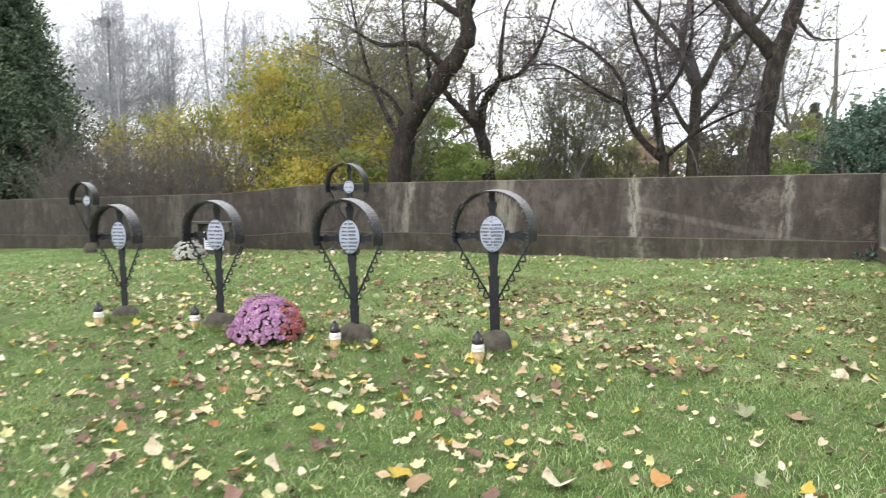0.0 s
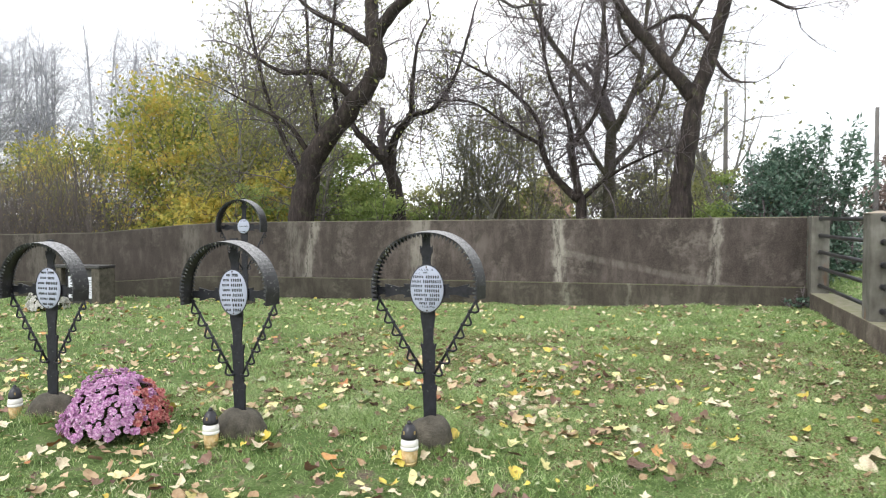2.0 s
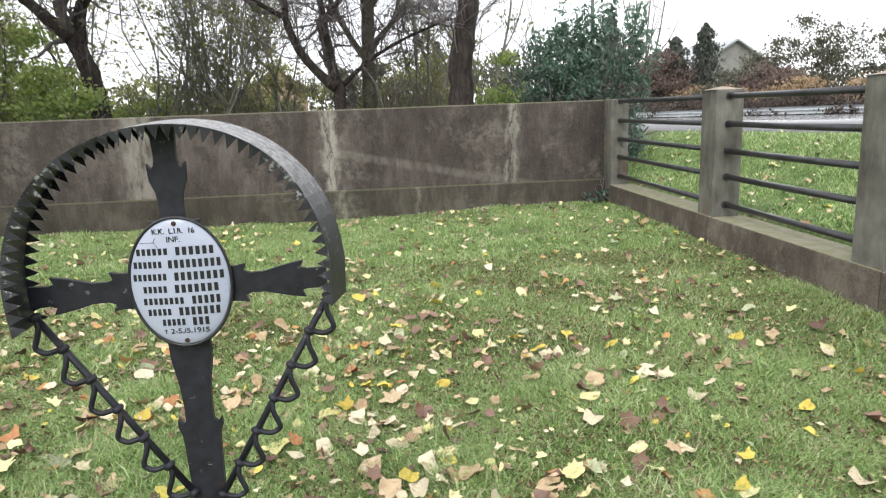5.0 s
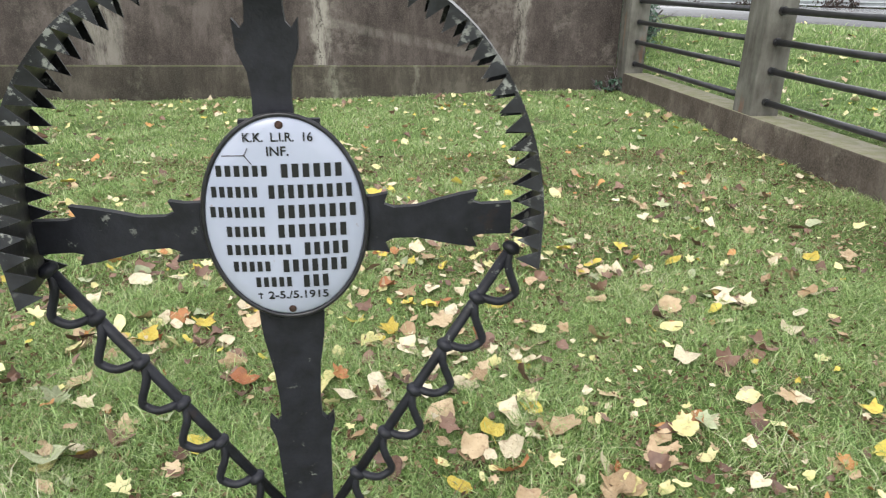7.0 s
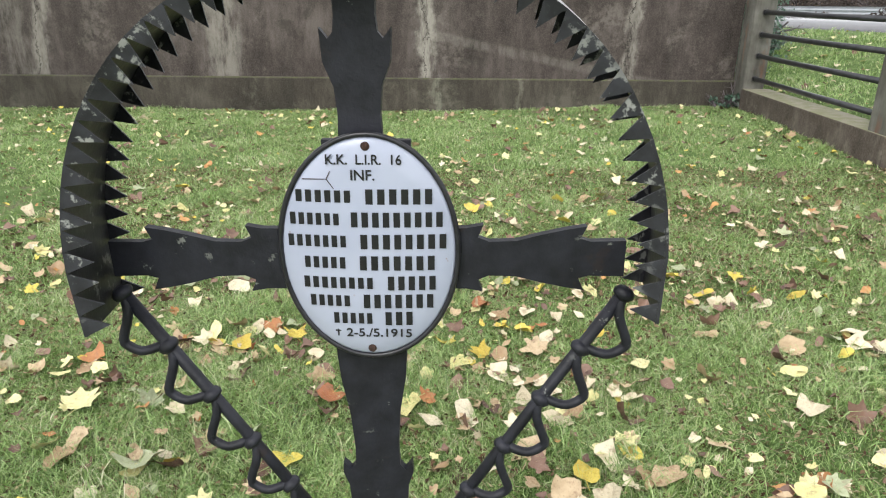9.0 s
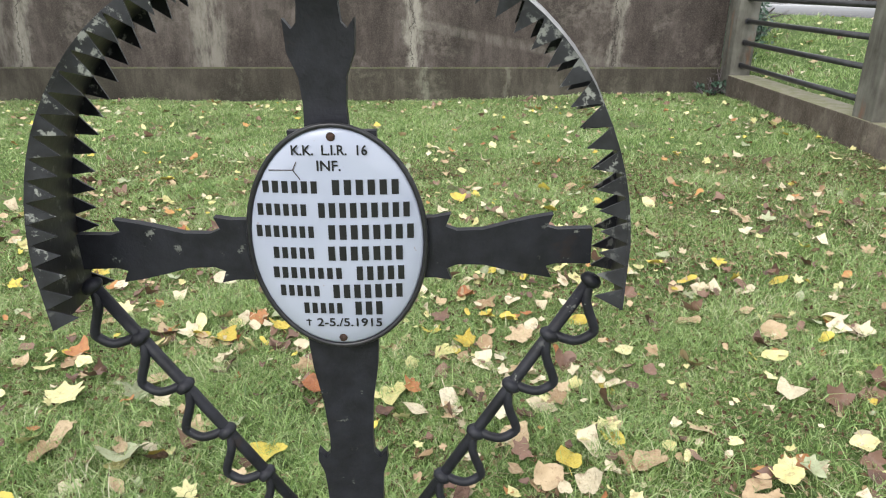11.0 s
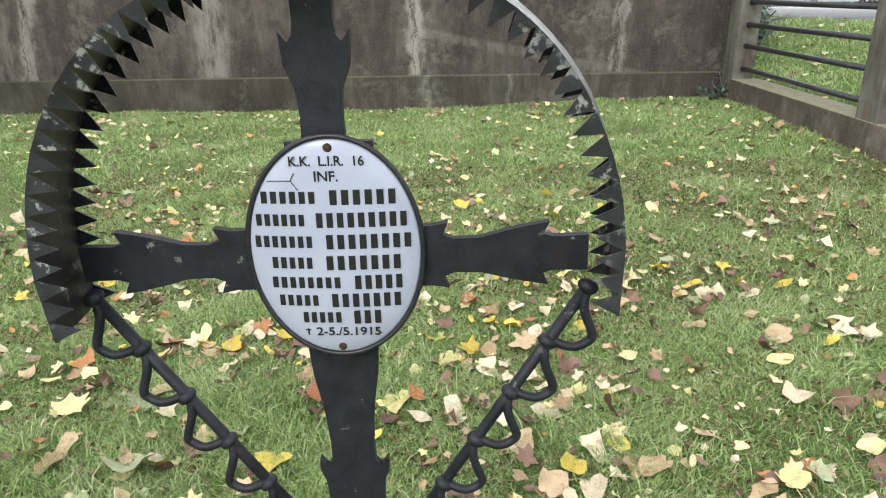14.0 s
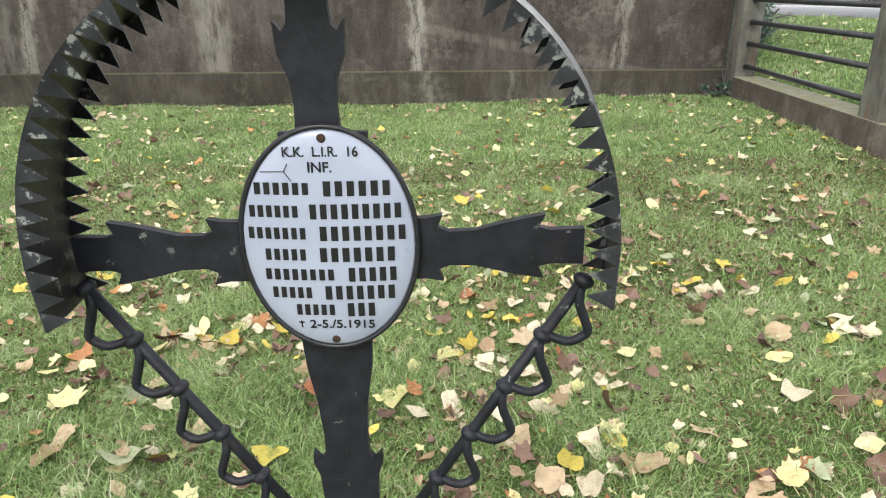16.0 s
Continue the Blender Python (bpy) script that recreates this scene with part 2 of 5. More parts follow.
LEAF_YELLOW = island("yellow_green_foliage", (0.12, (0.12, 0.17, 0.055)), (0.38, (0.32, 0.36, 0.095)), (0.6, (0.53, 0.49, 0.12)), (0.82, (0.64, 0.49, 0.125)), (1.0, (0.58, 0.36, 0.11)), clumped=0.9, share=0.55, glow_through=0.5)
LEAF_BRIGHT = island("bright_yellow_foliage", (0.1, (0.18, 0.22, 0.065)), (0.35, (0.46, 0.45, 0.115)), (0.65, (0.7, 0.58, 0.14)), (1.0, (0.7, 0.49, 0.13)), clumped=1.4, share=0.5, glow_through=0.5)
LEAF_GREEN = island("late_green_foliage", (0.1, (0.17, 0.24, 0.08)), (0.5, (0.32, 0.42, 0.14)), (0.8, (0.44, 0.5, 0.18)), (1.0, (0.52, 0.46, 0.13)), clumped=0.9, share=0.6, glow_through=0.55)
LEAF_OLIVE = island("thin_olive_foliage", (0.0, (0.16, 0.17, 0.08)), (0.6, (0.29, 0.31, 0.13)), (1.0, (0.46, 0.42, 0.17)), clumped=0.8)
LEAF_LAUREL = island("glossy_evergreen_leaf", (0.0, (0.05, 0.105, 0.075)), (0.6, (0.125, 0.22, 0.16)), (1.0, (0.23, 0.33, 0.26)), rough=0.3, spec=0.6)
NEEDLE = island("spruce_needles", (0.0, (0.05, 0.085, 0.06)), (0.6, (0.125, 0.185, 0.125)), (1.0, (0.27, 0.33, 0.21)))
LEAF_RED = island("red_brown_foliage", (0.0, (0.13, 0.095, 0.09)), (0.6, (0.22, 0.165, 0.15)), (1.0, (0.32, 0.25, 0.22)))
LEAF_FAR = island("distant_olive_foliage", (0.0, (0.1, 0.105, 0.085)), (0.6, (0.17, 0.175, 0.135)), (1.0, (0.26, 0.26, 0.2)))
LEAF_ORANGE = island("orange_hedge_leaf", (0.0, (0.3, 0.21, 0.13)), (0.6, (0.46, 0.33, 0.21)), (1.0, (0.56, 0.44, 0.3)))
GRASS = island("grass_blade", (0.0, (0.05, 0.09, 0.025)), (0.25, (0.18, 0.31, 0.085)), (0.54, (0.345, 0.5, 0.168)), (0.8, (0.48, 0.59, 0.272)), (0.92, (0.64, 0.63, 0.42)), (1.0, (0.82, 0.77, 0.61)), rough=0.4, spec=0.6, clumped=1.7, glow_through=0.2, share=0.2)

n = Nodes("turf_soil")
co = n.xyz("Object")
big, mid, fine = n.noise(0.55, co, 5.0), n.noise(5.0, co, 6.0, 0.7), n.noise(60.0, co, 4.0, 0.7)
green = n.ramp(n.math("ADD", n.math("MULTIPLY", mid, 0.5), n.math("MULTIPLY", fine, 0.5)), (0.34, (0.045, 0.075, 0.023)), (0.5, (0.13, 0.2, 0.065)), (0.66, (0.27, 0.36, 0.14)))
soil = n.ramp(fine, (0.3, (0.06, 0.047, 0.035)), (0.7, (0.28, 0.23, 0.17)))
c = n.mix(n.grey(n.math("ADD", n.math("MULTIPLY", mid, 0.75), n.math("MULTIPLY", big, 0.25)), 0.52, 0.64), green, soil)
n.bump(n.math("ADD", fine, mid), 1.0, 0.03)
TURF = n.done(c, 0.95, 0.0, 0.15)
n = Nodes("wet_asphalt")
fine = n.noise(90.0)
c = n.ramp(n.math("ADD", n.math("MULTIPLY", n.noise(0.5), 0.5), n.math("MULTIPLY", fine, 0.5)), (0.35, (0.1, 0.1, 0.108)), (0.65, (0.19, 0.19, 0.2)))
n.bump(fine, 0.15, 0.003)
ROAD = n.done(c, n.math("ADD", 0.06, n.math("MULTIPLY", n.noise(0.9, detail=5.0), 0.25)), 0.0, 0.7)
STEEL = plain("galvanised_steel", (0.42, 0.45, 0.48), (0.56, 0.58, 0.6), 3, 0.45, 0.1, metal=0.3)
PAINT_LINE = plain("road_paint", (0.6, 0.6, 0.58), (0.75, 0.75, 0.72), 6, 0.6, 0.1)

FALLEN = {
    "pale yellow": ((0.58, 0.53, 0.23), (0.71, 0.66, 0.36)),
    "yellow": ((0.5, 0.37, 0.06), (0.7, 0.58, 0.12)),
    "tan": ((0.33, 0.22, 0.12), (0.56, 0.43, 0.27)),
    "brown": ((0.1, 0.056, 0.04), (0.24, 0.145, 0.105)),
    "orange": ((0.33, 0.12, 0.05), (0.52, 0.28, 0.1)),
    "cream": ((0.54, 0.46, 0.31), (0.71, 0.63, 0.46)),
    "grey green": ((0.22, 0.25, 0.14), (0.42, 0.45, 0.28)),
}


def fallen_mat(name, a, b, fine=1.0):
    """Leaf blade with ribs, brown blotches and a dry rim; every leaf a little different."""
    n = Nodes(name)
    co = n.xyz("Object")
    rnd = n.add("ShaderNodeObjectInfo").outputs["Random"]
    isl = n.add("ShaderNodeNewGeometry").outputs["Random Per Island"]
    both = n.math("FRACT", n.math("ADD", rnd, isl))
    shift = n.add("ShaderNodeCombineXYZ", X=n.math("MULTIPLY", both, 37.0), Y=n.math("MULTIPLY", both, 11.0), Z=0.0)
    vec = n.add("ShaderNodeVectorMath", **{})
    vec.operation = "ADD"
    n.put(vec.inputs[0], co), n.put(vec.inputs[1], shift.outputs[0])
    v = vec.outputs[0]
    c = n.ramp(n.math("ADD", n.math("MULTIPLY", n.noise(3.0 * fine, v, 4.0), 0.6), n.math("MULTIPLY", both, 0.4)), (0.3, a), (0.7, b))
    c = n.mix(n.math("MULTIPLY", n.grey(n.noise(2.2 * fine, v, 5.0, 0.7), 0.52, 0.72), 0.65), c, (0.2, 0.1, 0.055))
    c = n.mix(n.math("MULTIPLY", n.grey(n.noise(14.0 * fine, v, 3.0), 0.58, 0.72), 0.45), c, (0.13, 0.075, 0.045))
    n.bump(n.noise(9.0 * fine, v, 4.0), 0.7, 0.02 / fine)
    return n.done(c, 0.5, 0.0, 0.4)


FALLEN_MATS = {k: fallen_mat("fallen_leaf_" + k.replace(" ", "_"), a, b) for k, (a, b) in FALLEN.items()}
LITTER_MATS = {k: fallen_mat("leaf_litter_" + k.replace(" ", "_"), a, b, 14.0) for k, (a, b) in FALLEN.items()}

# ---- mesh helpers ----


def mesh_of(bm, name, material, smooth=False):
    me = bpy.data.meshes.new(name)
    bm.to_mesh(me)
    bm.free()
    if smooth:
        for p in me.polygons:
            p.use_smooth = True
    me.materials.append(material)
    return me


def part(name, bm, material, parent, label="", smooth=False):
    me = bm if isinstance(bm, bpy.types.Mesh) else mesh_of(bm, name, material, smooth)
    ob = new(name, me)
    ob.parent = parent
    if label:
        tagged(ob, label)
    return ob


def thing(name, m, label, category, group="", kind=""):
    ob = new(name)
    ob.empty_display_size = 0.1
    ob.matrix_basis = m
    return tagged(ob, label, category, group, kind)


def solid(name, bm, material, label="", category="", group="", kind="", smooth=False):
    return tagged(new(name, mesh_of(bm, name, material, smooth)), label, category, group, kind)


def block(bm, x0, x1, y0, y1, z0, z1, bevel=0.0, m=None):
    """A bevelled box added to bm."""
    g = bmesh.ops.create_cube(bm, size=1, matrix=Matrix.Translation(((x0 + x1) / 2, (y0 + y1) / 2, (z0 + z1) / 2)) @ Matrix.Diagonal((x1 - x0, y1 - y0, z1 - z0, 1)))
    vs = g["verts"]
    if bevel:
        es = list({e for v in vs for e in v.link_edges})
        r = bmesh.ops.bevel(bm, geom=es, offset=bevel, segments=2, affect="EDGES", profile=0.6)
        vs = r["verts"]
    if m is not None:
        bmesh.ops.transform(bm, matrix=m, verts=[v for v in vs if v.is_valid])
    return bm


def boxed(*a, **k):
    return block(bmesh.new(), *a, **k)


def tube(bm, pts, radii, sides=8, cap=True):
    """A connected tube through points."""
    pts = [Vector(p) for p in pts]
    rings, side = [], None
    for i, p in enumerate(pts):
        d = (pts[min(i + 1, len(pts) - 1)] - pts[max(i - 1, 0)]).normalized()
        if side is None:
            side = d.orthogonal().normalized()
        side = (side - d * side.dot(d)).normalized()
        up = d.cross(side)
        r = radii[i] if isinstance(radii, (list, tuple)) else radii
        rings.append([bm.verts.new(p + (side * math.cos(a) + up * math.sin(a)) * r) for a in (2 * math.pi * k / sides for k in range(sides))])
    for a, b in zip(rings, rings[1:]):
        for k in range(sides):
            bm.faces.new((a[k], a[(k + 1) % sides], b[(k + 1) % sides], b[k]))
    if cap:
        bm.faces.new(rings[0][::-1])
        bm.faces.new(rings[-1])
    return bm


def lathe(bm, profile, sides=20, at=(0, 0, 0)):
    """A turned form from (radius, height) pairs."""
    o = Vector(at)
    rings = [[bm.verts.new(o + Vector((r * math.cos(a), r * math.sin(a), z))) for a in (2 * math.pi * k / sides for k in range(sides))] for r, z in profile]
    for a, b in zip(rings, rings[1:]):
        for k in range(sides):
            bm.faces.new((a[k], a[(k + 1) % sides], b[(k + 1) % sides], b[k]))
    bm.faces.new(rings[0][::-1])
    bm.faces.new(rings[-1])
    return bm


def smooth_line(pts, steps=6):
    """Catmull-Rom through points."""
    pts = [Vector(p) for p in pts]
    q = [pts[0] * 2 - pts[1]] + pts + [pts[-1] * 2 - pts[-2]]
    res = []
    for i in range(1, len(q) - 2):
        for s in range(steps):
            t = s / steps
            a, b, c, d = q[i - 1], q[i], q[i + 1], q[i + 2]
            res.append(0.5 * ((2 * b) + (c - a) * t + (2 * a - 5 * b + 4 * c - d) * t * t + (3 * b - a - 3 * c + d) * t ** 3))
    res.append(pts[-1])
    return res


def raw_mesh(name, verts, faces, material, smooth=False):
    """Mesh from numpy arrays of vertices and of equal-sided faces."""
    verts, faces = np.asarray(verts, np.float32), np.asarray(faces, np.int32)
    me = bpy.data.meshes.new(name)
    k = faces.shape[1]
    me.vertices.add(len(verts))
    me.vertices.foreach_set("co", verts.ravel())
    me.loops.add(faces.size)
    me.loops.foreach_set("vertex_index", faces.ravel())
    me.polygons.add(len(faces))
    me.polygons.foreach_set("loop_start", np.arange(0, faces.size, k, dtype=np.int32))
    if smooth:
        me.polygons.foreach_set("use_smooth", np.ones(len(faces), bool))
    me.update(calc_edges=True)
    me.materials.append(material)
    return me


def unit(v):
    return v / np.maximum(np.linalg.norm(v, axis=-1, keepdims=True), 1e-9)


def sticks(name, segs, material, sides=3):
    """Thin prisms along many segments (x0 y0 z0 x1 y1 z1 r0 r1)."""
    s = np.asarray(segs, float)
    a, b, r0, r1 = s[:, :3], s[:, 3:6], s[:, 6:7], s[:, 7:8]
    d = unit(b - a)
    ref = np.where(np.abs(d[:, 2:3]) > 0.9, np.array([[1.0, 0, 0]]), np.array([[0, 0, 1.0]]))
    u = unit(np.cross(d, ref))
    v = np.cross(d, u)
    rings = []
    for base, r in ((a, r0), (b, r1)):
        for k in range(sides):
            t = 2 * math.pi * k / sides
            rings.append(base + (u * math.cos(t) + v * math.sin(t)) * r)
    verts = np.stack(rings, 1).reshape(-1, 3)
    o = (np.arange(len(s)) * 2 * sides)[:, None]
    faces = np.concatenate([o + np.array([[k, (k + 1) % sides, sides + (k + 1) % sides, sides + k]]) for k in range(sides)])
    return raw_mesh(name, verts, faces, material)


def flakes(name, centres, size, material, rng, flat=0.0, long=1.0):
    """Small folded leaves (two triangles each) at many points."""
    c = np.asarray(centres, float)
    m = len(c)
    nrm = unit(rng.normal(size=(m, 3)) + np.array([0, 0, flat]))
    u = unit(np.cross(nrm, rng.normal(size=(m, 3))))
    v = np.cross(nrm, u)
    s = (size * (0.55 + 0.9 * rng.random((m, 1))))
    fold = nrm * s * 0.25
    verts = np.stack([c - u * s * long, c + v * s * 0.55 + fold, c + u * s * long, c - v * s * 0.55 + fold], 1).reshape(-1, 3)
    o = (np.arange(m) * 4)[:, None]
    faces = np.concatenate([o + np.array([[0, 1, 2]]), o + np.array([[0, 2, 3]])])
    return raw_mesh(name, verts, faces, material)

# ---- ground, road and walls ----


def step(v, a, b):
    t = np.clip((np.asarray(v, float) - a) / (b - a), 0, 1)
    return t * t * (3 - 2 * t)


def road_side(x, y):
    """How far a place lies towards the road, which runs a little askew to the fence."""
    return np.asarray(x, float) + 0.2577 * (np.asarray(y, float) - 13.1)


def ground_z(x, y):
    """Height of the turf: falls to the west, rises to the fence corner and up a bank to the road."""
    x, y = np.asarray(x, float), np.asarray(y, float)
    z = -0.0245 * np.maximum(0, -x - 8) * (1 - step(-x, 28, 60)) - 0.5 * step(-x, 28, 60)
    z = z + 0.12 * step(x, -3.5, 1.4) * step(y, 6, 13) * (1 - step(x, 1.45, 1.8))
    z = z + 0.045 * step(y, 4.1, 4.95) * (1 - step(y, 5.6, 6.9)) * (1 - step(x, -1.9, -0.9)) * step(x, -9.0, -7.5)
    for cx, cy, rise in ((-2.271, 5.316, 0.03), (-3.507, 5.096, 0.05), (-5.106, 5.096, 0.05), (-6.493, 5.096, 0.05)):
        z = z + rise * np.exp(-((x - cx) ** 2 + (y - cy) ** 2) / 0.14)
    u = road_side(x, y)
    behind = step(y, 13.6, 16.0)
    z = z + (1 - behind) * step(x, 1.5, 1.9) * (0.36 + 0.6 * step(u, 1.7, 4.9)) + behind * 0.96 * step(u, -1.0, 4.9)
    z = z + 0.012 * np.sin(x * 2.1 + 0.7 * np.sin(y * 1.3)) * np.sin(y * 1.7 + 0.4) * step(-x, -1.2, -0.6)
    return z


def axis(fine_a, fine_b, fine, lo, hi):
    a = list(np.arange(fine_a, fine_b + 1e-6, fine))
    s, v = fine, fine_a
    left, right = [], []
    while v > lo:
        s *= 1.35
        v -= s
        left.append(max(v, lo))
    s, v = fine, fine_b
    while v < hi:
        s *= 1.35
        v += s
        right.append(min(v, hi))
    return np.array(left[::-1] + a + right)


gx, gy = axis(-24, 7, 0.15, -700, 700), axis(-2, 18, 0.15, -300, 900)
X, Y = np.meshgrid(gx, gy)
Z = ground_z(X, Y)
V = np.stack([X, Y, Z], -1).reshape(-1, 3)
nx = len(gx)
I = (np.arange(len(gy) - 1)[:, None] * nx + np.arange(nx - 1)[None, :]).ravel()[:, None]
ground = tagged(new("ground", raw_mesh("ground", V, np.concatenate([I, I + 1, I + nx + 1, I + nx], 1), TURF, True)), "uneven turf of a small graveyard", "ground", kind="structure")


ROAD_DIR, ROAD_OUT, ROAD_AT = np.array([-0.25, 0.968, 0.0]), np.array([0.968, 0.25, 0.0]), np.array([5.2, 13.1, 0.0])


def strip(name, w0, w1, t0, t1, z, mat, n=60):
    t = np.linspace(t0, t1, n)[:, None]
    a = ROAD_AT + ROAD_OUT * w0 + ROAD_DIR * t + [0, 0, z]
    b = ROAD_AT + ROAD_OUT * w1 + ROAD_DIR * t + [0, 0, z]
    v = np.concatenate([a, b, a - [0, 0, 0.3], b - [0, 0, 0.3]])
    i = np.arange(n - 1)[:, None]
    f = np.concatenate([np.concatenate([i, i + n, i + n + 1, i + 1], 1), np.concatenate([i, i + 1, i + 2 * n + 1, i + 2 * n], 1), np.concatenate([i + n, i + 3 * n, i + 3 * n + 1, i + n + 1], 1)])
    return new(name, raw_mesh(name, v, f, mat))


tagged(strip("road", 0.1, 14.0, -90, 300, 0.99, ROAD), "wet grey asphalt road on a low bank", "road", kind="structure")

# the boundary wall with its base course; its top falls away to the west
tops = [(-60, 1.1), (-23, 1.23), (-13, 1.36), (-10.2, 1.57), (1.37, 1.58)]
cuts = list(np.arange(-60, -24, 4)) + list(np.arange(-24, 1.2, 1.2)) + [1.37]


def wall_top(x):
    return float(np.interp(x, [a for a, b in tops], [b for a, b in tops]))


def wall_ring(bm, x, y0, y1, z0, z1, c=0.015):
    return [bm.verts.new((x, yy, zz)) for yy, zz in ((y0, z0), (y0, z1 - c), (y0 + c, z1), (y1 - c, z1), (y1, z1 - c), (y1, z0))]


def wall_body(name, y0, y1, low, high, mat, parent=None):
    bm = bmesh.new()
    rr = [wall_ring(bm, x, y0, y1, low(x), high(x)) for x in cuts]
    for a, b in zip(rr, rr[1:]):
        for k in range(6):
            bm.faces.new((a[k], b[k], b[(k + 1) % 6], a[(k + 1) % 6]))
    bm.faces.new(rr[0]), bm.faces.new(rr[-1][::-1])
    bmesh.ops.recalc_face_normals(bm, faces=bm.faces)
    return mesh_of(bm, name, mat)


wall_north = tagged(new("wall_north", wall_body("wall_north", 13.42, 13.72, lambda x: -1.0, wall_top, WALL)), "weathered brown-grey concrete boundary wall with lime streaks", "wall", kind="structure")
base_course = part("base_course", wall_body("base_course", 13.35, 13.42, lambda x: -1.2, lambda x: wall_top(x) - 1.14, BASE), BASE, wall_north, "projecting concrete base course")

# the concrete and pipe fence
fence = thing("fence", pose(0, 0, 0), "concrete post fence with five black pipe rails", "fence")
POSTS = [(13.1, 13.41), (10.06, 10.36), (7.74, 8.05), (5.42, 5.72), (3.1, 3.4), (0.78, 1.08), (-1.54, -1.24), (-3.86, -3.56)]
RAILS = (0.47, 0.745, 0.995, 1.255, 1.52)


def fall(y):
    """The fence drops slightly along its length."""
    return -0.011 * (11.0 - max(y, 4.0))


for a, b in zip(POSTS[1:], POSTS):
    bm = boxed(1.355, 1.70, a[0] + 0.002, b[0] - 0.002, -0.3, 0.35, 0.012)
    for v in bm.verts:
        if v.co.z > 0:
            v.co.z += fall(v.co.y)
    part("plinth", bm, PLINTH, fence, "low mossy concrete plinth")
for i, (y0, y1) in enumerate(POSTS):
    bm = boxed(1.37, 1.63 + 0.02 * (i % 2), y0, y1, 0.32 + fall(y0) if i else -0.3, 1.575, 0.014)
    if i:
        bmesh.ops.create_cone(bm, cap_ends=True, segments=4, radius1=0.205, radius2=0.03, depth=0.03, matrix=Matrix.Translation((1.5, (y0 + y1) / 2, 1.588)) @ Matrix.Rotation(math.pi / 4, 4, "Z"))
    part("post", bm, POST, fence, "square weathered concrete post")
for a, b in zip(POSTS[1:], POSTS):
    for z in RAILS:
        bm = tube(bmesh.new(), [(1.5, a[1] - 0.02, z + fall(a[1])), (1.5, (a[1] + b[0]) / 2, z + fall((a[1] + b[0]) / 2) - 0.004), (1.5, b[0] + 0.02, z + fall(b[0]))], 0.028, 12)
        r = part("rail", bm, PIPE, fence, "black painted steel pipe", True)
        for yy, s in ((a[1], 1), (b[0], -1)):
            part("socket", tube(bmesh.new(), [(1.5, yy - 0.01 * s, z + fall(yy)), (1.5, yy + 0.035 * s, z + fall(yy))], 0.036, 12), PIPE, r)

# ---- wrought-iron grave crosses ----


def plate(bm, outline, y, thick):
    """A flat cut plate in the xz plane from half an outline, mirrored where needed."""
    n = len(outline)
    f = [bm.verts.new((x, y - thick / 2, z)) for x, z in outline]
    b = [bm.verts.new((x, y + thick / 2, z)) for x, z in outline]
    bm.faces.new(f), bm.faces.new(b[::-1])
    for k in range(n):
        bm.faces.new((f[k], b[k], b[(k + 1) % n], f[(k + 1) % n]))
    bmesh.ops.recalc_face_normals(bm, faces=bm.faces)
    bmesh.ops.triangulate(bm, faces=[q for q in bm.faces if len(q.verts) > 4])
    return bm


# half widths of the upright, from the stone to the top
UPRIGHT = [(0.041, 0.18), (0.044, 0.30), (0.046, 0.37), (0.052, 0.402), (0.052, 0.42), (0.043, 0.41), (0.039, 0.43), (0.041, 0.52), (0.044, 0.62), (0.046, 0.65),
           (0.054, 0.673), (0.053, 0.692), (0.042, 0.678), (0.034, 0.688), (0.033, 0.72), (0.037, 0.78), (0.047, 0.84), (0.05, 0.88), (0.05, 1.0), (0.03, 1.16), (0.027, 1.22),
           (0.030, 1.255), (0.042, 1.285), (0.044, 1.325), (0.034, 1.312), (0.027, 1.32), (0.025, 1.34), (0.028, 1.412)]
# half heights of the arm, outwards from the middle
ARM = [(0.0, 0.042), (0.135, 0.043), (0.157, 0.047), (0.15, 0.030), (0.165, 0.024), (0.2, 0.025), (0.235, 0.034), (0.262, 0.040), (0.292, 0.045), (0.284, 0.028), (0.298, 0.024), (0.344, 0.025)]


def oval(bm, a, b, y, depth, k=48, dome=0.0):
    """A shallow domed oval dish facing -y."""
    rows = []
    for s in (1.0, 0.97, 0.8, 0.5, 0.2):
        rows.append([bm.verts.new((a * s * math.cos(t), y - depth * (s < 0.999) - dome * (1 - s * s), b * s * math.sin(t))) for t in (2 * math.pi * i / k for i in range(k))])
    for p, q in zip(rows, rows[1:]):
        for i in range(k):
            bm.faces.new((p[i], p[(i + 1) % k], q[(i + 1) % k], q[i]))
    bm.faces.new(rows[-1])
    back = [bm.verts.new((v.co.x, y + 0.004, v.co.z)) for v in rows[0]]
    for i in range(k):
        bm.faces.new((rows[0][(i + 1) % k], rows[0][i], back[i], back[(i + 1) % k]))
    bm.faces.new(back[::-1])
    bmesh.ops.recalc_face_normals(bm, faces=bm.faces)
    return bm


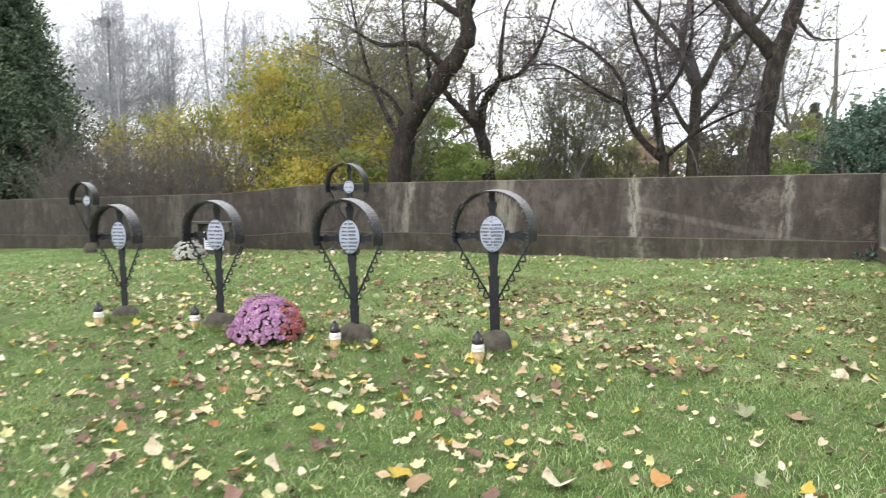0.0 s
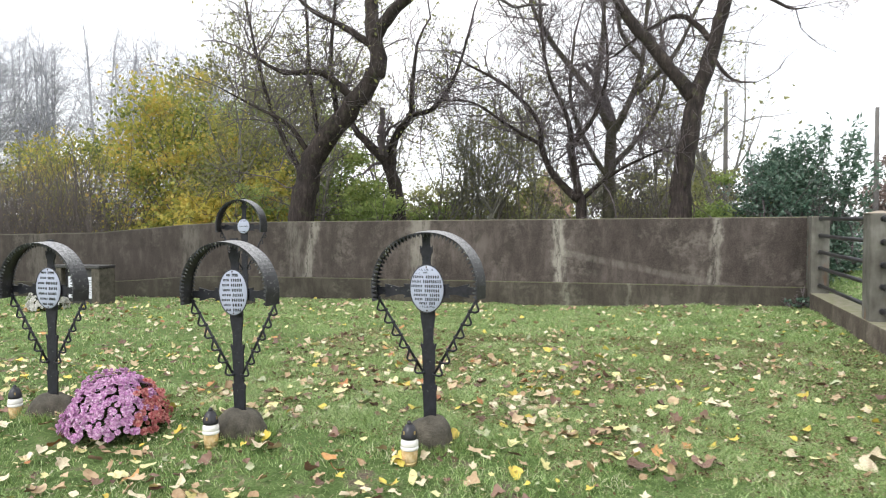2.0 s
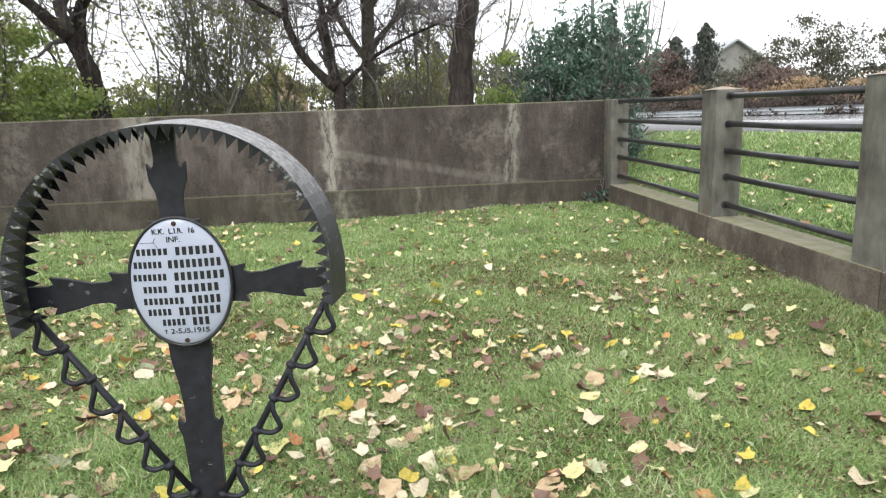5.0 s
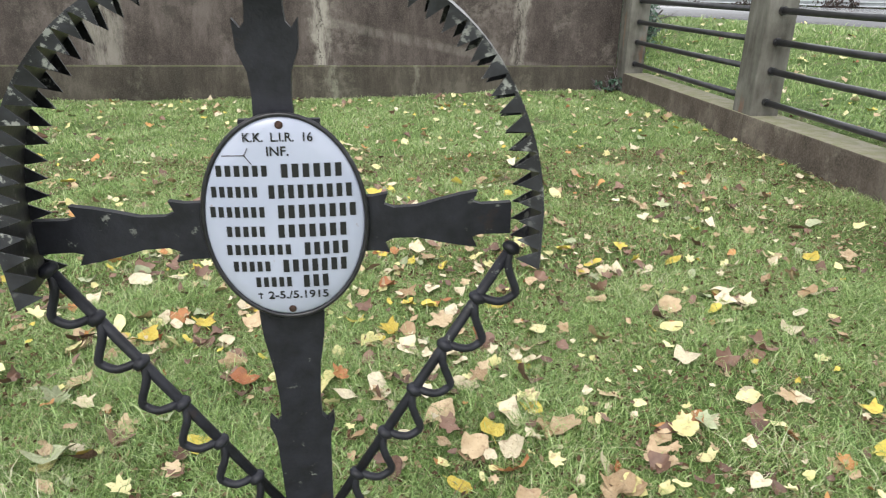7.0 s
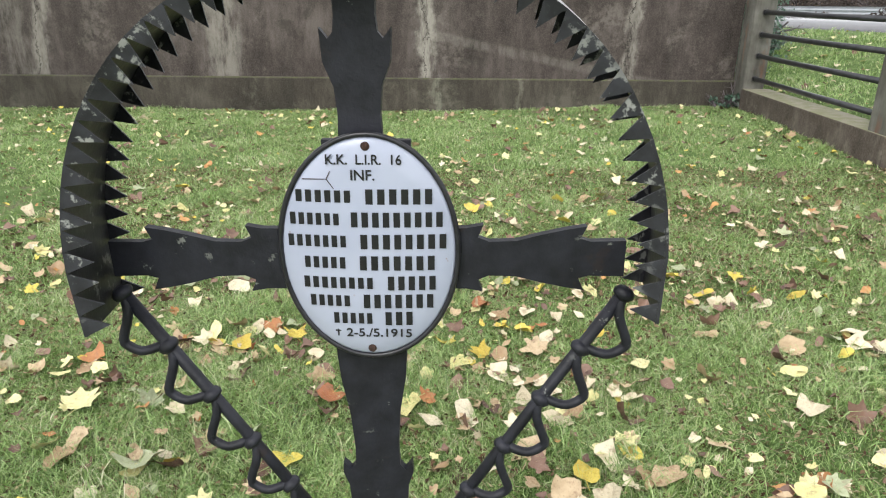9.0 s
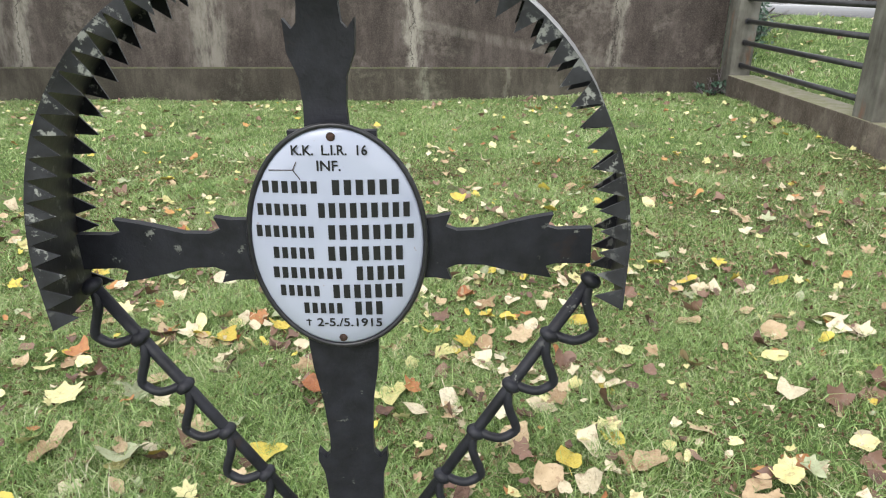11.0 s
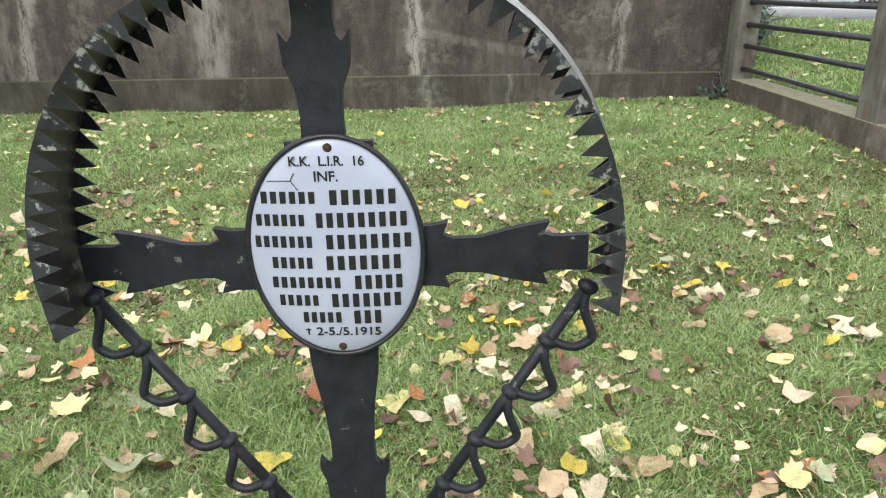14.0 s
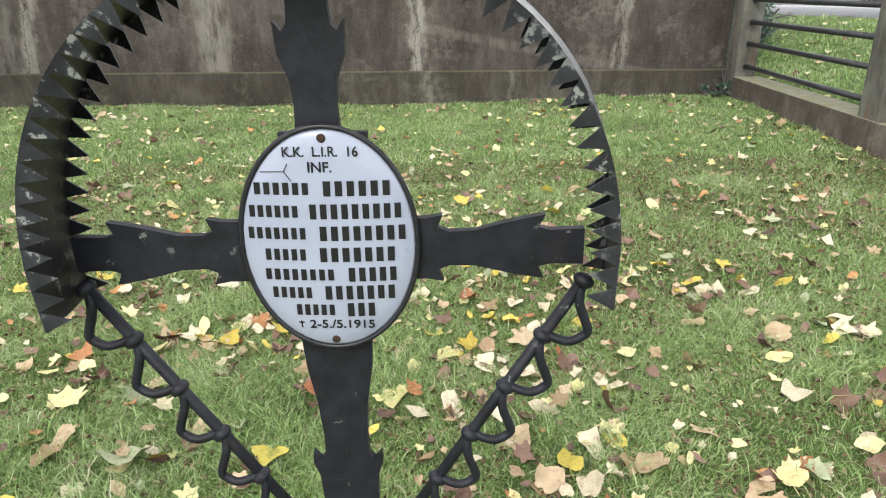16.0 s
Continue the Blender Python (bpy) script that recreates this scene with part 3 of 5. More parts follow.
def words(text, height, width, x, z, y):
    """Raised letters from the built-in font, as a mesh facing -y."""
    cu = bpy.data.curves.new("lettering", "FONT")
    cu.body, cu.align_x, cu.align_y, cu.size, cu.extrude, cu.offset = text, "CENTER", "CENTER", 1.0, 0.01, 0.012
    ob = bpy.data.objects.new("lettering", cu)
    scene.collection.objects.link(ob)
    me = bpy.data.meshes.new_from_object(ob.evaluated_get(bpy.context.evaluated_depsgraph_get()))
    bpy.data.objects.remove(ob)
    co = np.empty(len(me.vertices) * 3)
    me.vertices.foreach_get("co", co)
    co = co.reshape(-1, 3)
    lo, hi = co.min(0), co.max(0)
    mid, size = (lo + hi) / 2, hi - lo
    out_co = np.stack([x + (co[:, 0] - mid[0]) / size[0] * width, y - (co[:, 2] - lo[2]) / size[2] * 0.0008, z + (co[:, 1] - mid[1]) / size[1] * height], 1)
    me.vertices.foreach_set("co", out_co.ravel())
    me.materials.clear()
    me.materials.append(LETTER)
    return me


def word_bars(bm, x0, x1, z, h, count, dome):
    """A word kept as a row of plain upright bars."""
    pitch = (x1 - x0) / count
    for i in range(count):
        xa = x0 + i * pitch + pitch * 0.2
        xb = x0 + (i + 1) * pitch - pitch * 0.2
        y = dome((xa + xb) / 2, z)
        block(bm, xa, xb, y - 0.0008, y + 0.002, z - h / 2, z + h / 2)


# rows of words on the main plate: height above the middle, then start, end and letters of each word
ROWS_MAIN = [(0.077, (-0.093, -0.018, 6), (-0.004, 0.086, 6)), (0.0455, (-0.102, -0.034, 6), (-0.023, 0.099, 9)), (0.0145, (-0.106, -0.026, 7), (-0.012, 0.104, 8)),
             (-0.0165, (-0.086, -0.028, 5), (-0.014, 0.089, 7)), (-0.0465, (-0.089, 0.007, 8), (0.022, 0.09, 5)), (-0.0745, (-0.082, -0.025, 5), (-0.011, 0.087, 7)), (-0.102, (-0.052, 0.004, 5), (0.017, 0.059, 3))]


def canopy_mesh(R, depth, low, teeth, inner):
    """The half-round canopy: a bent strip with its two edges cut into teeth folded in towards the middle."""
    bm = bmesh.new()
    path = [(-R, -low)] + [(R * math.cos(a), R * math.sin(a)) for a in (math.pi - math.pi * i / teeth for i in range(teeth + 1))] + [(R, -low)]
    sub = []
    n_low = max(1, round(low / (math.pi * R / teeth)))
    for i in range(n_low):
        sub.append((-R + 0.006 * (1 - i / n_low), -low + low * i / n_low))
    sub += path[1:-1]
    for i in range(n_low):
        sub.append((R - 0.006 * ((i + 1) / n_low), -low * (i + 1) / n_low))
    y0, y1, t = -depth / 2, depth / 2, 0.004
    rows = []
    for x, z in sub:
        l = math.hypot(x, max(z, 0.0)) or 1
        nx_, nz_ = x / l, max(z, 0.0) / l
        rows.append([bm.verts.new(p) for p in ((x, y0, z), (x, y1, z), (x - nx_ * t, y1, z - nz_ * t), (x - nx_ * t, y0, z - nz_ * t))])
    for a, b in zip(rows, rows[1:]):
        for k in range(4):
            bm.faces.new((a[k], b[k], b[(k + 1) % 4], a[(k + 1) % 4]))
    bm.faces.new(rows[0]), bm.faces.new(rows[-1])
    bmesh.ops.recalc_face_normals(bm, faces=bm.faces)
    edge_bm = []
    for yy, s in ((y0, 1), (y1, -1)):
        eb = bmesh.new()
        for (xa, za), (xb, zb) in zip(sub, sub[1:]):
            mx, mz = (xa + xb) / 2, (za + zb) / 2
            if mz > 0:
                l = math.hypot(mx, mz)
                dx, dz = -mx / l, -mz / l
            else:
                dx, dz = (-1 if mx > 0 else 1), 0.0
            tip = (mx + dx * inner, yy + s * 0.010 * (1 + 0.5 * math.sin(mx * 40)), mz + dz * inner)
            th = 0.0015
            A = [eb.verts.new((xa, yy - th, za)), eb.verts.new((xb, yy - th, zb)), eb.verts.new((tip[0], tip[1] - th, tip[2]))]
            B = [eb.verts.new((xa, yy + th, za)), eb.verts.new((xb, yy + th, zb)), eb.verts.new((tip[0], tip[1] + th, tip[2]))]
            eb.faces.new(A), eb.faces.new(B[::-1])
            for k in range(3):
                eb.faces.new((A[k], B[k], B[(k + 1) % 3], A[(k + 1) % 3]))
        bmesh.ops.recalc_face_normals(eb, faces=eb.faces)
        edge_bm.append(eb)
    return bm, edge_bm


def boulder(bm, w, h, rng, seed):
    bmesh.ops.create_icosphere(bm, subdivisions=4, radius=1)
    for v in bm.verts:
        d = noise.noise(v.co * 1.4 + Vector((seed, 0, 0))) * 0.16 + noise.noise(v.co * 6 + Vector((0, seed, 0))) * 0.035
        v.co *= 1 + d
        v.co.x *= w / 2
        v.co.y *= w / 2 * 0.95
        v.co.z = v.co.z * h * 0.62 + h * 0.38
    return bm


def grave_cross(m, label, rows, main=False, tall=False, seed=0, group="row of grave crosses"):
    rng = np.random.default_rng(50 + seed)
    k = 1.43 if tall else 1.0
    ob = thing("grave_cross", m, label, "grave cross", group)
    up = [(x * k, z * k) for x, z in UPRIGHT]
    part("upright", plate(bmesh.new(), [(x, z) for x, z in up] + [(-x, z) for x, z in up[::-1]], 0.0, 0.014), IRON, ob)
    zc = 1.032 * k
    arm = [(x * k, h * k) for x, h in ARM]
    out_r = [(x, zc + h) for x, h in arm[1:]] + [(x, zc - h) for x, h in arm[:0:-1]]
    outline = out_r + [(-x, z) for x, z in out_r[::-1]]
    part("crossarm", plate(bmesh.new(), outline, -0.0145, 0.013), IRON, ob)
    R, depth = (0.3554, 0.1385) if main else (0.345 * k, 0.13 * k)
    body, edges = canopy_mesh(R, depth, 0.083 * k, 40, 0.034 * k)
    if main:
        lean = Matrix.Translation((0.0117, -0.0532, 1.0591)) @ Matrix.Rotation(radians(-2.7), 4, "X") @ Matrix.Rotation(radians(-1.6), 4, "Y")
    else:
        lean = Matrix.Translation((0, -0.08 * k, 1.052 * k))
    flare_x, flare_z, skew, corner = (0.061, 0.048, 0.028, 0.017) if main else (0.036, 0.022, 0.0, 0.008)
    for e in [body] + edges:
        # the sheet flares towards its back and is bent a little unevenly
        for v in e.verts:
            x, z, back = v.co.x, v.co.z, v.co.y / depth + 0.5
            v.co.x = x * (1 + flare_x * back)
            if z > 0:
                full = 1 + corner * (2 * x * z / (x * x + z * z)) ** 2 + 0.005 * noise.noise(v.co * (9 / k) + Vector((seed, 0, 0)))
                v.co.x *= full
                v.co.z = (z * 0.984 + skew * x * z / R) * (1 + flare_z * back) * full
    bmesh.ops.transform(body, matrix=lean, verts=body.verts)
    can = part("canopy", body, SHEET, ob, "half-round sheet canopy with lichen, top painted grey for sky light")
    for e in edges:
        bmesh.ops.transform(e, matrix=lean, verts=e.verts)
        part("toothed_edge", e, TEETH, can)
    for s in (-1, 1):
        a, b = Vector((s * 0.341 * k + (0.006 if main else 0), -0.03 * k, 0.992 * k)), Vector((s * 0.036 * k, -0.01, (0.497 if s < 0 and main else 0.485) * k))
        rod = part("brace", tube(bmesh.new(), [a, (a + b) / 2, b], 0.0085 * k, 10), IRON, ob, "slanting iron brace with a scrolled wire", True)
        count = 6
        knots = [a.lerp(b, (i + 0.06) / (count + 0.06)) for i in range(count + 1)]
        wire = []
        for p, q in zip(knots, knots[1:]):
            drop = Vector((p.x, p.y - 0.003, q.z))
            out_v = Vector((s * 0.008 * k, -0.004, -0.004 * k))
            mid_pt = (p + q) / 2
            wire += [p, p.lerp(drop, 0.35) + Vector((-s * 0.005 * k, -0.006, 0)), p.lerp(drop, 0.78) + out_v, drop.lerp(mid_pt, 0.10) + out_v * 0.6, drop.lerp(q, 0.3) + Vector((0, -0.006, -0.005 * k)), drop.lerp(q, 0.66) + Vector((0, -0.006, -0.002 * k))]
        wire.append(knots[-1])
        part("scroll_wire", tube(bmesh.new(), smooth_line(wire, 3), 0.0068 * k, 7), IRON, rod, "", True)
        d = (b - a).normalized()
        for p in knots:
            kb = bmesh.new()
            bmesh.ops.create_icosphere(kb, subdivisions=2, radius=0.0148 * k)
            for v in kb.verts:
                v.co *= 1 + 0.12 * noise.noise(v.co * 90)
            bmesh.ops.transform(kb, matrix=Matrix.Translation(p + Vector((0, -0.002, 0))) @ d.to_track_quat("Z", "Y").to_matrix().to_4x4() @ Matrix.Diagonal((1, 1, 0.72, 1)), verts=kb.verts)
            part("knot", kb, IRON, rod, "", True)
    # enamel plate
    pa, pb = (0.1165, 0.1545) if not tall else (0.135, 0.135)
    pz = 1.044 * k
    py = -0.03
    dome_h = 0.010
    pl = part("name_plate", oval(bmesh.new(), pa * 0.975, pb * 0.98, 0, 0.003, dome=dome_h), ENAMEL, ob, "white enamel oval plate" if not tall else "white round enamel plate", True)
    pl.matrix_basis = Matrix.Translation((0.0075 if main else 0.002, py, pz + 0.002)) @ Matrix.Rotation(radians(0.8 if main else 0), 4, "Y")
    rb = bmesh.new()
    K = 56
    ring_pts = [Vector((pa * math.cos(t), 0, pb * math.sin(t))) for t in (2 * math.pi * i / K for i in range(K + 1))]
    part("rim", tube(rb, ring_pts, 0.0038, 6, False), RIM, pl, "black rim", True)
    part("backing", boxed(-0.056 * k, 0.056 * k, 0.004, 0.016, -0.035 * k, pb - 0.008 if not tall else 0.05), IRON, pl)

    def dome(x, z):
        s2 = min(1.0, (x / pa) ** 2 + (z / pb) ** 2)
        return -0.003 - dome_h * (1 - s2) - 0.0002

    for s in (1, -1):
        if tall:
            break
        b2 = bmesh.new()
        bmesh.ops.create_uvsphere(b2, u_segments=12, v_segments=8, radius=0.0058, matrix=Matrix.Translation((0, dome(0, 0.14), s * 0.1405)) @ Matrix.Diagonal((1, 0.5, 1, 1)))
        part("rivet", b2, RUST, pl, "rusty rivet", True)
    if main:
        for text, h, x0, x1, z in (("K.K.  L.I.R.  16", 0.013, -0.050, 0.045, 0.1265), ("INF.", 0.0135, -0.019, 0.011, 0.106), ("2-5./5.1915", 0.0125, -0.034, 0.055, -0.1255)):
            z = z * 0.95 + 0.004
            part("lettering", words(text, h, x1 - x0, (x0 + x1) / 2, z, dome((x0 + x1) / 2, z)), LETTER, pl)
        db = bmesh.new()
        block(db, -0.0465, -0.0445, dome(-0.045, -0.125) - 0.0008, -0.005, -0.1215, -0.109)
        block(db, -0.0495, -0.0415, dome(-0.045, -0.125) - 0.0008, -0.005, -0.1145, -0.1125)
        part("lettering", db, LETTER, pl)
        hair = bmesh.new()
        tube(hair, [(-0.081, dome(-0.08, 0.099) - 0.0006, 0.0985), (-0.05, dome(-0.05, 0.1) - 0.0006, 0.099), (-0.041, dome(-0.04, 0.088) - 0.0006, 0.087)], 0.0006, 5)
        tube(hair, [(-0.05, dome(-0.05, 0.1) - 0.0006, 0.099), (-0.045, dome(-0.05, 0.105) - 0.0006, 0.109)], 0.0006, 5)
        part("crack", hair, RUST, pl)
    for row in rows:
        z = row[0] * 0.95 + 0.004 if main else row[0] * 0.95
        bb = bmesh.new()
        for j, (x0, x1, c) in enumerate(row[1:]):
            word_bars(bb, x0, x1, z, 0.0155 if j == 0 else 0.0195, c, dome)
        part("lettering", bb, LETTER, pl)
    st = part("base_stone", boulder(bmesh.new(), 0.3 if main else 0.36, 0.215 if main else 0.255 * k, rng, seed * 3.1), STONE, ob, "rounded mossy concrete base", True)
    return ob


def row_of_bars(seed, count, a, b, width):
    rng = np.random.default_rng(seed)
    rows = []
    for i in range(count):
        z = b * (0.78 - 1.56 * i / max(1, count - 1))
        half = a * 0.86 * math.sqrt(max(0.05, 1 - (z / b) ** 2)) * (0.75 + 0.25 * rng.random())
        cut = half * (rng.random() * 0.4 - 0.25)
        rows.append((z, (-half, cut - 0.006, int(4 + rng.integers(4))), (cut + 0.006, half, int(4 + rng.integers(4)))))
    return rows


def on_turf(x, y, dz=0.0):
    return float(ground_z(x, y)) + dz


SMALL = Matrix.Scale(0.96, 4)
grave_cross(pose(-2.271, 5.316, 0.054, 0, -1.0, 0) @ SMALL, "black wrought-iron grave cross with a readable white enamel plate", ROWS_MAIN, True, seed=1)
grave_cross(pose(-3.507, 5.096, 0.02, 0, -1.5, -2) @ SMALL, "black iron grave cross with oval plate beside the pink flowers", row_of_bars(3, 8, 0.1165, 0.158, 0.2), seed=2)
grave_cross(pose(-5.106, 5.096, 0.01, 0, 0.5, 3) @ SMALL, "black iron grave cross with mossy canopy and reddish base stone", row_of_bars(4, 7, 0.1165, 0.158, 0.2), seed=3)
grave_cross(pose(-6.493, 5.096, -0.028, 0, 0, 2) @ SMALL, "black iron grave cross at the end of the row", row_of_bars(5, 7, 0.1165, 0.158, 0.2), seed=4)
grave_cross(pose(-8.30, 12.07, -0.02, 0, 0, 0), "tall iron grave cross with a round white plate near the wall", row_of_bars(6, 3, 0.135, 0.135, 0.2), tall=True, seed=5, group="tall crosses by the wall")
grave_cross(pose(-16.8, 12.07, -0.28, 0, 0, 0), "tall iron grave cross with a round plate, far along the wall", row_of_bars(7, 3, 0.135, 0.135, 0.2), tall=True, seed=6, group="tall crosses by the wall")

# ---- grave lanterns ----
n = Nodes("lantern_glass")
co = n.xyz("Object")
zz = n.add("ShaderNodeSeparateXYZ", Vector=co).outputs[2]
c = n.mix(n.grey(n.noise(30.0, co), 0.4, 0.6), (0.62, 0.42, 0.2), (0.78, 0.6, 0.36))
GLASS_GOLD = n.done(c, 0.12, 0.0, 0.6)
GLASS_WHITE = plain("milky_glass", (0.72, 0.7, 0.66), (0.86, 0.84, 0.8), 20, 0.12, 0.05)
CAP = plain("black_plastic_cap", (0.012, 0.012, 0.016), (0.03, 0.03, 0.036), 40, 0.3, 0.1)
GOLD = plain("gold_band", (0.5, 0.36, 0.16), (0.66, 0.5, 0.26), 50, 0.3, 0.1, metal=0.7)


def lantern(x, y, turn, scale, label, cap_mat=None):
    ob = thing("grave_lantern", Matrix.Translation((x, y, on_turf(x, y, 0.0))) @ Matrix.Rotation(radians(turn), 4, "Z") @ Matrix.Diagonal((scale * 0.9, scale * 0.9, scale, 1)), label, "grave lantern", "grave lanterns")
    part("foot", lathe(bmesh.new(), [(0.034, -0.01), (0.044, 0.0), (0.046, 0.012), (0.040, 0.018)]), GOLD, ob, "", True)
    part("lower_glass", lathe(bmesh.new(), [(0.039, 0.016), (0.048, 0.024), (0.051, 0.05), (0.053, 0.088), (0.054, 0.09)]), GLASS_GOLD, ob, "amber glass", True)
    part("band", lathe(bmesh.new(), [(0.055, 0.088), (0.058, 0.092), (0.058, 0.104), (0.055, 0.108)]), GLASS_WHITE, ob, "", True)
    part("upper_glass", lathe(bmesh.new(), [(0.054, 0.106), (0.057, 0.118), (0.056, 0.134), (0.050, 0.146), (0.042, 0.15)]), GLASS_WHITE, ob, "milky white glass", True)
    cap = part("cap", lathe(bmesh.new(), [(0.042, 0.146), (0.053, 0.152), (0.053, 0.166), (0.047, 0.19), (0.036, 0.214), (0.018, 0.232)]), cap_mat or CAP, ob, "black domed cap", True)
    part("knob", lathe(bmesh.new(), [(0.014, 0.23), (0.016, 0.236), (0.012, 0.245), (0.004, 0.25)], 12), cap_mat or CAP, cap, "", True)
    for i in range(4):
        a = math.pi / 4 + i * math.pi / 2
        part("vent", boxed(-0.006, 0.006, -0.002, 0.002, 0.176, 0.198, 0.001, Matrix.Rotation(a, 4, "Z") @ Matrix.Translation((0, -0.047, 0))), GOLD, cap)
    return ob


lantern(-2.285, 4.98, 20, 1.02, "white and amber glass grave lantern with black cap")
lantern(-3.573, 4.875, 50, 1.0, "white and amber glass grave lantern beside the second cross")
lantern(-5.32, 4.97, 5, 0.95, "white glass grave lantern beside a mossy base stone")
lantern(-6.5, 4.785, 33, 1.0, "amber glass grave lantern at the row's end")
lantern(-8.55, 11.75, 10, 1.0, "white grave lantern before a tall cross")

# ---- flowers ----


def bloom_mesh(name, centres, normals, size, mat, rng, petals=11):
    """Many small chrysanthemum heads: two whorls of petals each."""
    c, nn = np.asarray(centres), unit(np.asarray(normals))
    m = len(c)
    u = unit(np.cross(nn, rng.normal(size=(m, 3))))
    v = np.cross(nn, u)
    s = size * (0.75 + 0.5 * rng.random((m, 1)))
    verts, faces, o = [], [], 0
    for whorl, (lift, reach, width) in enumerate(((0.1, 1.0, 0.3), (0.55, 0.66, 0.26), (0.75, 0.3, 0.2))):
        for k in range(petals):
            a = 2 * math.pi * (k + 0.5 * whorl) / petals
            d = u * math.cos(a) + v * math.sin(a)
            w = -u * math.sin(a) + v * math.cos(a)
            verts += [c + nn * s * 0.1, c + (d * reach * 0.65 + w * width + nn * lift * 0.8) * s, c + (d * reach + nn * lift) * s, c + (d * reach * 0.65 - w * width + nn * lift * 0.8) * s]
            base = (np.arange(m) * 1 + o)[:, None]
            faces.append(np.concatenate([base, base + m, base + 2 * m, base + 3 * m], 1))
            o += 4 * m
    return raw_mesh(name, np.concatenate(verts), np.concatenate(faces), mat)


PINK = island("pink_petals", (0.0, (0.46, 0.17, 0.44)), (0.5, (0.7, 0.4, 0.64)), (1.0, (0.88, 0.7, 0.84)), rough=0.6, glow_through=0.2)
SALMON = island("salmon_petals", (0.0, (0.48, 0.12, 0.14)), (0.6, (0.66, 0.24, 0.24)), (1.0, (0.78, 0.46, 0.38)), rough=0.6, glow_through=0.2)
WHITE_P = island("white_petals", (0.0, (0.66, 0.66, 0.62)), (0.6, (0.8, 0.8, 0.78)), (1.0, (0.74, 0.74, 0.62)), rough=0.6, glow_through=0.2)
MUM_LEAF = island("flower_foliage", (0.0, (0.02, 0.035, 0.012)), (0.6, (0.05, 0.08, 0.025)), (1.0, (0.09, 0.11, 0.03)))
POT = plain("brown_plastic_pot", (0.05, 0.022, 0.014), (0.09, 0.045, 0.03), 30, 0.5, 0.1)


def flower_bush(x, y, r, h, label, seed, colours, split=None, blooms=420, size=0.034):
    rng = np.random.default_rng(seed)
    ob = thing("potted_chrysanthemum", Matrix.Translation((x, y, on_turf(x, y))), label, "flowers")
    part("pot", lathe(bmesh.new(), [(r * 0.3, -0.01), (r * 0.42, 0.10), (r * 0.46, 0.12), (r * 0.42, 0.125)]), POT, ob, "", True)
    st = []
    for i in range(60):
        d = unit(rng.normal(size=3) + np.array([0, 0, 1.2]))
        p, q = np.array([0, 0, 0.1]), np.array([d[0] * r * 0.8, d[1] * r * 0.8, 0.1 + abs(d[2]) * h * 0.7])
        st.append([*p, *q, 0.004, 0.003])
    part("stems", sticks("stems", st, MUM_LEAF), MUM_LEAF, ob)

    def shell(m, lo, hi):
        d = unit(rng.normal(size=(m, 3)))
        d[:, 2] = np.abs(d[:, 2]) * 1.25 - 0.25
        lump = np.array([1 + 0.13 * noise.noise(Vector(t) * 2.3 + Vector((seed, 0, 0))) for t in d])[:, None]
        rad = (lo + (hi - lo) * rng.random((m, 1))) * lump
        return d * rad * np.array([[r, r * 0.92, h * 0.78]]) + np.array([[0, 0, h * 0.24]]), d

    lc, _ = shell(2600, 0.6, 0.95)
    lc[:, 2] = np.maximum(lc[:, 2], 0.02)
    part("foliage", flakes("foliage", lc, 0.022, MUM_LEAF, rng), MUM_LEAF, ob)
    c, d = shell(blooms, 0.92, 1.06)
    keep = c[:, 2] > 0.05
    c, d = c[keep], d[keep]
    if split is None:
        part("bloom_mass", bloom_mesh("bloom_mass", c, d + [0, 0, 0.4], size, colours[0], rng), colours[0], ob)
    else:
        s = (d @ np.array(split[:3])) + 0.12 * rng.normal(size=len(d)) > split[3]
        for flag, colour, lab in ((~s, colours[0], "pink blooms"), (s, colours[1], "salmon red blooms")):
            part("bloom_mass", bloom_mesh("bloom_mass", c[flag], d[flag] + [0, 0, 0.4], size, colour, rng), colour, ob, lab)
    return ob


flower_bush(-4.43, 5.0, 0.335, 0.4, "dense pink and salmon chrysanthemum bush standing on the grass", 21, (PINK, SALMON), (0.88, 0.45, 0.05, 0.62), 950, 0.0245)
flower_bush(-11.95, 11.0, 0.34, 0.42, "white chrysanthemum bush in a pot", 22, (WHITE_P,), None, 260, 0.042)

# ---- memorial block with an open-book tablet ----
DARK_STONE = plain("dark_granite", (0.02, 0.02, 0.022), (0.055, 0.052, 0.052), 40, 0.35, 0.2)
PAGE = plain("white_page", (0.6, 0.63, 0.7), (0.74, 0.76, 0.82), 12, 0.4, 0.05)
memorial = thing("memorial_block", pose(-12.1, 12.05, on_turf(-12, 12.05), 0, 0, -4), "dark stone memorial block with two white pages", "memorial")
part("block", boxed(-0.52, 0.34, -0.06, 0.18, -0.1, 0.70, 0.012), DARK_STONE, memorial)
part("side_block", boxed(0.34, 0.56, -0.16, 0.22, -0.1, 0.74, 0.015), STONE, memorial, "mossy stone side")
part("side_block", boxed(-0.74, -0.52, -0.16, 0.22, -0.1, 0.74, 0.015), STONE, memorial, "mossy stone side")
part("lintel", boxed(-0.75, 0.57, -0.17, 0.23, 0.742, 0.80, 0.012), DARK_STONE, memorial)
for x0 in (-0.42, -0.02):
    pg = part("page", boxed(x0, x0 + 0.34, -0.072, -0.061, 0.12, 0.56, 0.004), PAGE, memorial, "white inscribed page")
    bb = bmesh.new()
    for i in range(7):
        block(bb, x0 + 0.04, x0 + 0.30 - 0.03 * (i % 3), -0.074, -0.0725, 0.49 - i * 0.05, 0.5 - i * 0.05)
    part("lettering", bb, LETTER, pg)

